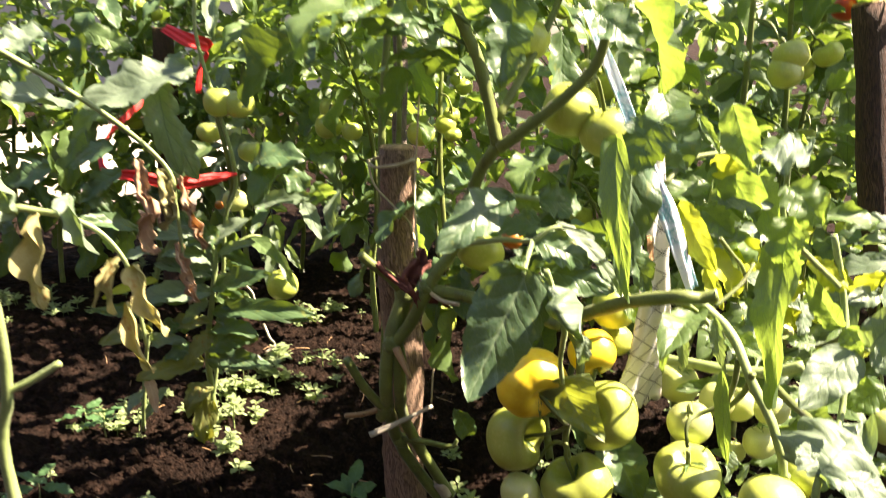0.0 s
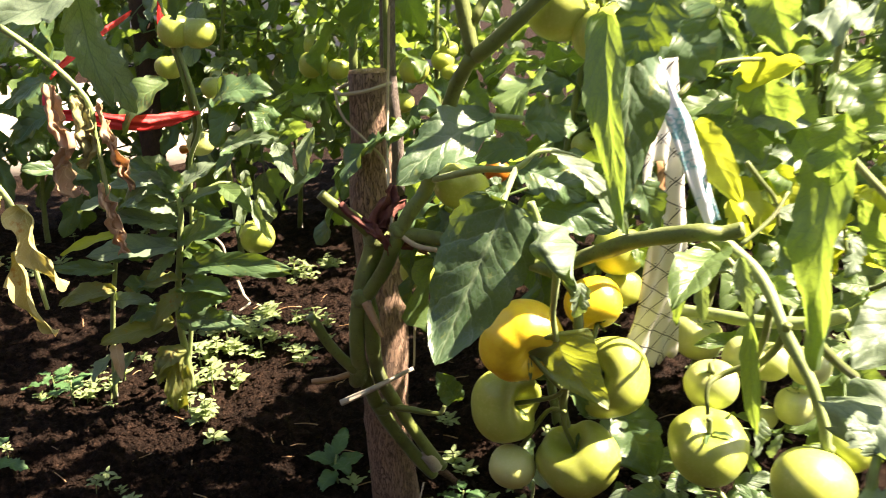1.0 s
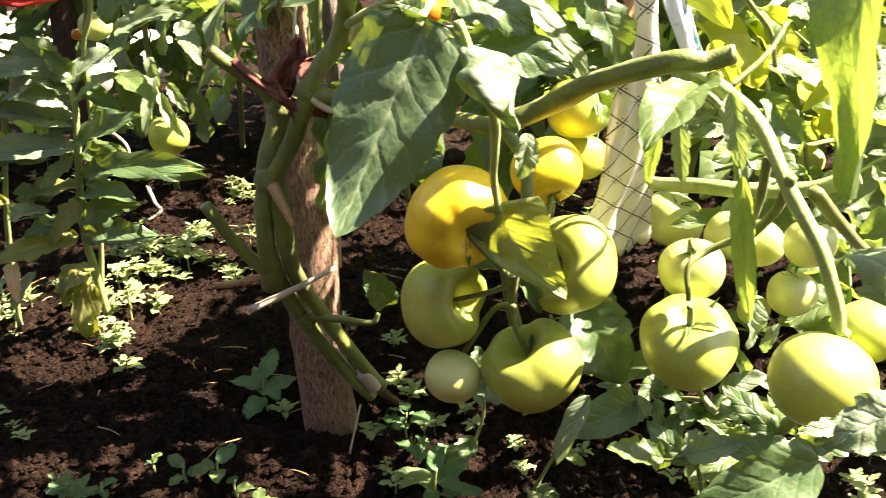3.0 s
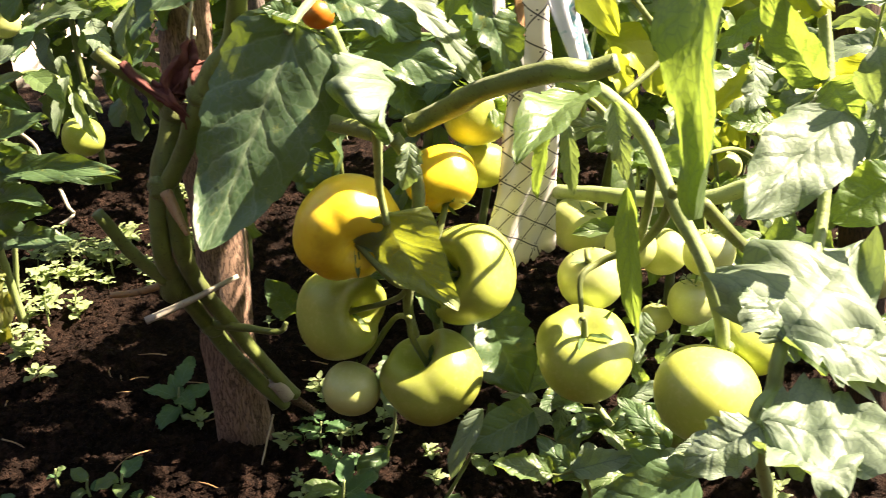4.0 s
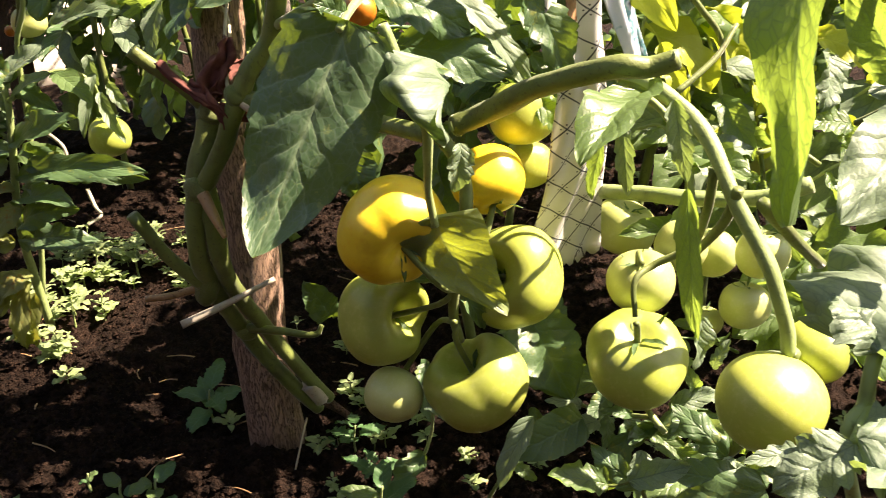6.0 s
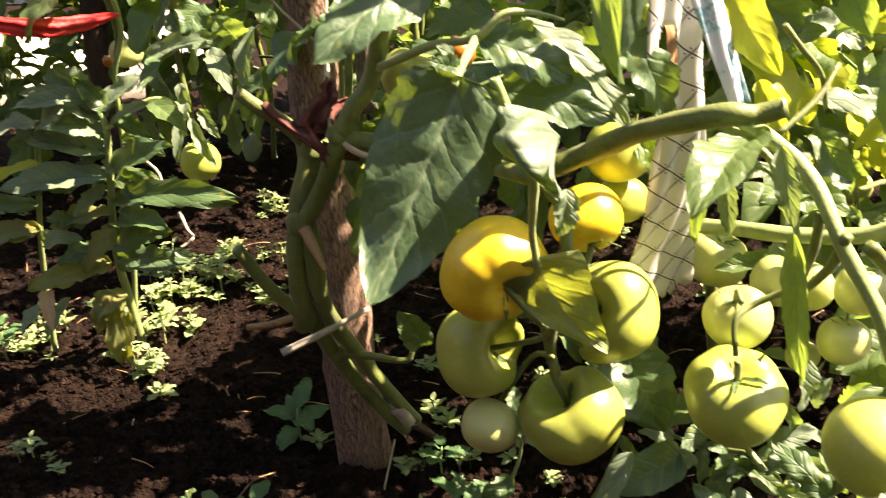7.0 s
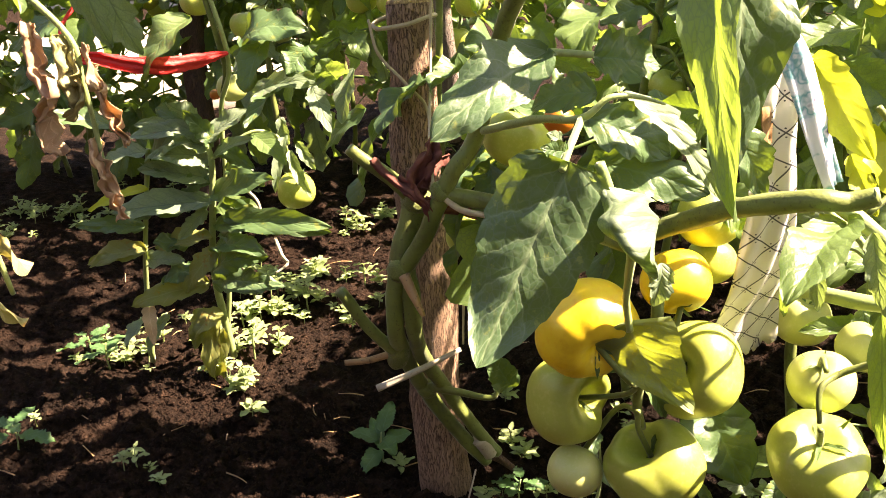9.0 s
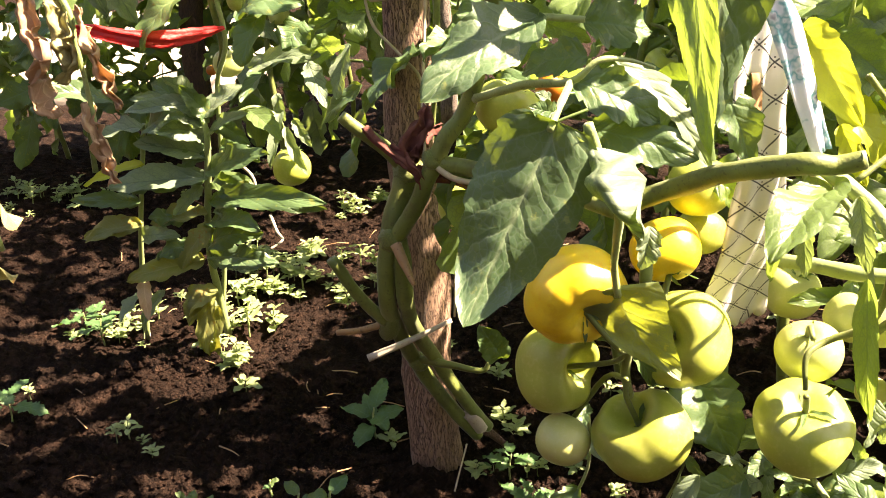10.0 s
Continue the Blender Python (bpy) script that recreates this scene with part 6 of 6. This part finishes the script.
for k, (line, n, s) in enumerate((
        ([(0.344, 1.03, 0.235), (0.310, 1.10, 0.200), (0.286, 1.170, 0.181), (0.280, 1.190, 0.231)], 6, 0.05), ([(0.344, 1.02, 0.235), (0.350, 1.06, 0.205), (0.345, 1.100, 0.188)], 6, 0.06),
        ([(0.36, 1.02, 0.0), (0.357, 1.000, 0.187), (0.377, 1.030, 0.219), (0.388, 1.060, 0.242)], 7, 0.055), ([(0.42, 0.98, 0.0), (0.404, 0.960, 0.208), (0.386, 0.970, 0.235)], 6, 0.055),
        ([(0.34, 0.95, 0.0), (0.313, 0.930, 0.223), (0.281, 0.930, 0.240)], 5, 0.045), ([(0.12, 1.26, 0.0), (0.149, 1.240, 0.091), (0.146, 1.220, 0.191)], 5, 0.06), ([(0.20, 1.20, 0.0), (0.240, 1.200, 0.084), (0.258, 1.200, 0.143)], 4, 0.04))):
    sprig(main, line, n, s, LOW, 40 + k)

# ---- plants behind ----
rng = random.Random(11)
centre = vine((-0.21, 2.35, 0.0), 1.0, 5, "tomato plant with small green tomatoes behind the stake", (-0.16, -0.05), 16, (), 0.95, 0.45, [COMPOUND, COMPOUND, COMPOUND_PALE])
for p, r in (((-0.329, 2.250, 0.595), 0.034), ((-0.264, 2.220, 0.588), 0.026), ((-0.115, 2.200, 0.513), 0.026), ((-0.330, 2.300, 0.637), 0.03), ((-0.088, 2.200, 0.589), 0.034)):
    tomato(centre, p, r, (0, 0, 1), "green", 1, Vector(p) + Vector((0.01, 0.02, 0.06)))
ROWS_BACK = ((-1.58, 2.45, 1.05), (-0.95, 2.75, 1.2), (-0.55, 3.0, 1.25), (0.0, 2.4, 1.25), (0.22, 1.62, 1.05), (0.45, 1.50, 1.1), (0.62, 1.75, 1.1), (0.30, 2.05, 1.2))
ROWS_RIGHT = ((0.85, 1.45, 0.95), (-0.62, 2.55, 1.1), (-1.5, 2.95, 1.3), (0.78, 2.05, 1.25), (1.10, 1.80, 1.15), (1.05, 2.6, 1.3), (0.5, 2.75, 1.3), (1.55, 2.3, 1.3), (-1.75, 2.9, 1.2), (-0.05, 3.1, 1.35), (1.6, 3.2, 1.35), (0.8, 3.4, 1.4), (0.3, 3.7, 1.5), (1.3, 4.0, 1.5), (2.1, 3.6, 1.5), (2.2, 2.7, 1.4), (1.75, 1.7, 1.2), (-0.45, 3.5, 1.3), (-0.15, 3.9, 1.4), (-0.25, 2.8, 1.2))
for i, (x, y, h) in enumerate(ROWS_BACK + ROWS_RIGHT):
    vine((x, y, 0), h, 50 + i, "leafy tomato plant in dappled sunlight", (rng.uniform(-0.1, 0.1), rng.uniform(-0.1, 0.05)), 24 if y < 3 else 20,
         ((0.55, rng.choice(("green", "pale")), 3, 0.028), (0.8, "red" if x > 0.7 else "green", 2, 0.028)), 1.05 if y < 3 else 1.35, 0.40 if y < 2.2 or (x < 0.1 and y < 2.8) else 0.2, [COMPOUND, COMPOUND, COMPOUND_PALE, COMPOUND_DARK])

# the two above 1.2 m are added: their leaves, out of view, shade the soil
for x, y, h, seed in ((-1.30, 2.75, 0.95, 313), (-1.02, 2.95, 1.0, 311), (-0.72, 3.15, 1.1, 312), (-0.16, 1.98, 1.55, 301), (-0.09, 1.48, 1.45, 304)):
    vine((x, y, 0), h, seed, "added tall tomato plant whose high leaves shade the soil" if h > 1.2 else "leafy dark green tomato plant before the path", (0.02, 0.0), 13 if h > 1.2 else 20, (), 1.05, 0.68 if h > 1.2 else 0.25, [COMPOUND, COMPOUND_DARK])

# ---- weeds ----
wr = random.Random(3)
for x0, y0, sx, sy, n, size in ((-0.44, 2.05, 0.07, 0.07, 18, 1.25), (-0.48, 1.90, 0.05, 0.06, 22, 1.25), (-0.46, 1.75, 0.04, 0.06, 14, 1.2), (-0.43, 1.60, 0.025, 0.04, 6, 1.0), (-0.34, 1.95, 0.06, 0.08, 6, 0.9), (-0.72, 1.74, 0.06, 0.03, 14, 1.0), (-1.35, 2.50, 0.14, 0.06, 34, 1.2), (-0.41, 2.50, 0.08, 0.05, 12, 1.2), (-0.80, 1.42, 0.04, 0.03, 4, 1.0), (-0.50, 1.37, 0.02, 0.02, 4, 0.9), (0.10, 1.55, 0.15, 0.10, 14, 0.9), (-0.15, 1.3, 0.25, 0.05, 4, 0.8), (0.55, 1.35, 0.2, 0.15, 14, 1.0), (0.1, 1.22, 0.1, 0.08, 6, 0.9), (-0.9, 2.75, 0.25, 0.12, 12, 1.2), (0.6, 2.0, 0.4, 0.3, 16, 1.2)):
    for _ in range(n):
        weed(wr.gauss(x0, sx), wr.gauss(y0, sy), size * wr.uniform(0.5, 1.15), wr.randrange(6))


def young_weed(x, y, label, seed, n, high, length, width, mats, **shape):
    """A young weed: n single leaves that turn upwards round one stalk."""
    r = random.Random(seed)
    z = ground_height(x, y)
    ob = thing("weed_plant", (x, y, z), label, "weed", "weeds on the soil")
    stem(ob, [(x, y, z - 0.01), (x - 0.004, y, z + 0.55 * high), (x - 0.002, y, z + high)], 0.0020, 0.0013, STEM_PALE, "stalk", sides=7)
    for i in range(n):
        a = i * 2.4 + seed
        foot = Vector((x - 0.003, y, z + high * (0.45 + 0.53 * i / n)))
        d = Vector((math.cos(a), math.sin(a), r.uniform(-0.30, 0.35)))
        leaf(ob, foot + d * length * 0.12, foot + d * length * r.uniform(0.85, 1.2), width * r.uniform(0.85, 1.2), (0.0, -0.3, 1.0), mats[i % len(mats)], bend=0.6, fold=0.2, lean=0.5, ny=24, nx=6, **shape)
    return ob


young_weed(0.096, 1.176, "green weed with long smooth leaves in the soil", 6, 8, 0.062, 0.050, 0.023, (WEED_DARK, LEAF, WEED_DARK), teeth=2, cut=0.06)
for seed, (x, y, n, length) in enumerate(((-0.351, 1.215, 8, 0.022), (-0.366, 1.228, 7, 0.018), (-0.330, 1.208, 6, 0.018), (-0.307, 1.212, 5, 0.020), (-0.218, 1.248, 3, 0.026), (-0.175, 1.246, 3, 0.032), (-0.150, 1.225, 2, 0.024), (-0.111, 1.178, 5, 0.030), (-0.265, 1.272, 3, 0.014))):
    young_weed(x, y, "low green weed with small rounded leaves in the soil", seed, n, 0.022 + 0.001 * n, length, length * 0.72, (LEAF, WEED_DARK, LEAF), teeth=2, cut=0.05)
NET = "young nettle with toothed dark green leaves"
young_weed(-0.162, 1.459, NET, 2, 6, 0.055, 0.052, 0.034, (WEED_DARK,), teeth=9, cut=0.22)
for k, (p, s) in enumerate((((0.084, 1.259, -0.000), 0.6), ((0.052, 1.331, 0.000), 0.6), ((0.026, 1.347, -0.000), 0.4), ((-0.792, 1.747, 0.000), 0.7), ((-0.718, 1.682, 0.000), 0.7), ((-0.726, 1.402, 0.000), 0.8))):
    weed(p[0], p[1], s, 10 + k % 3, NET)
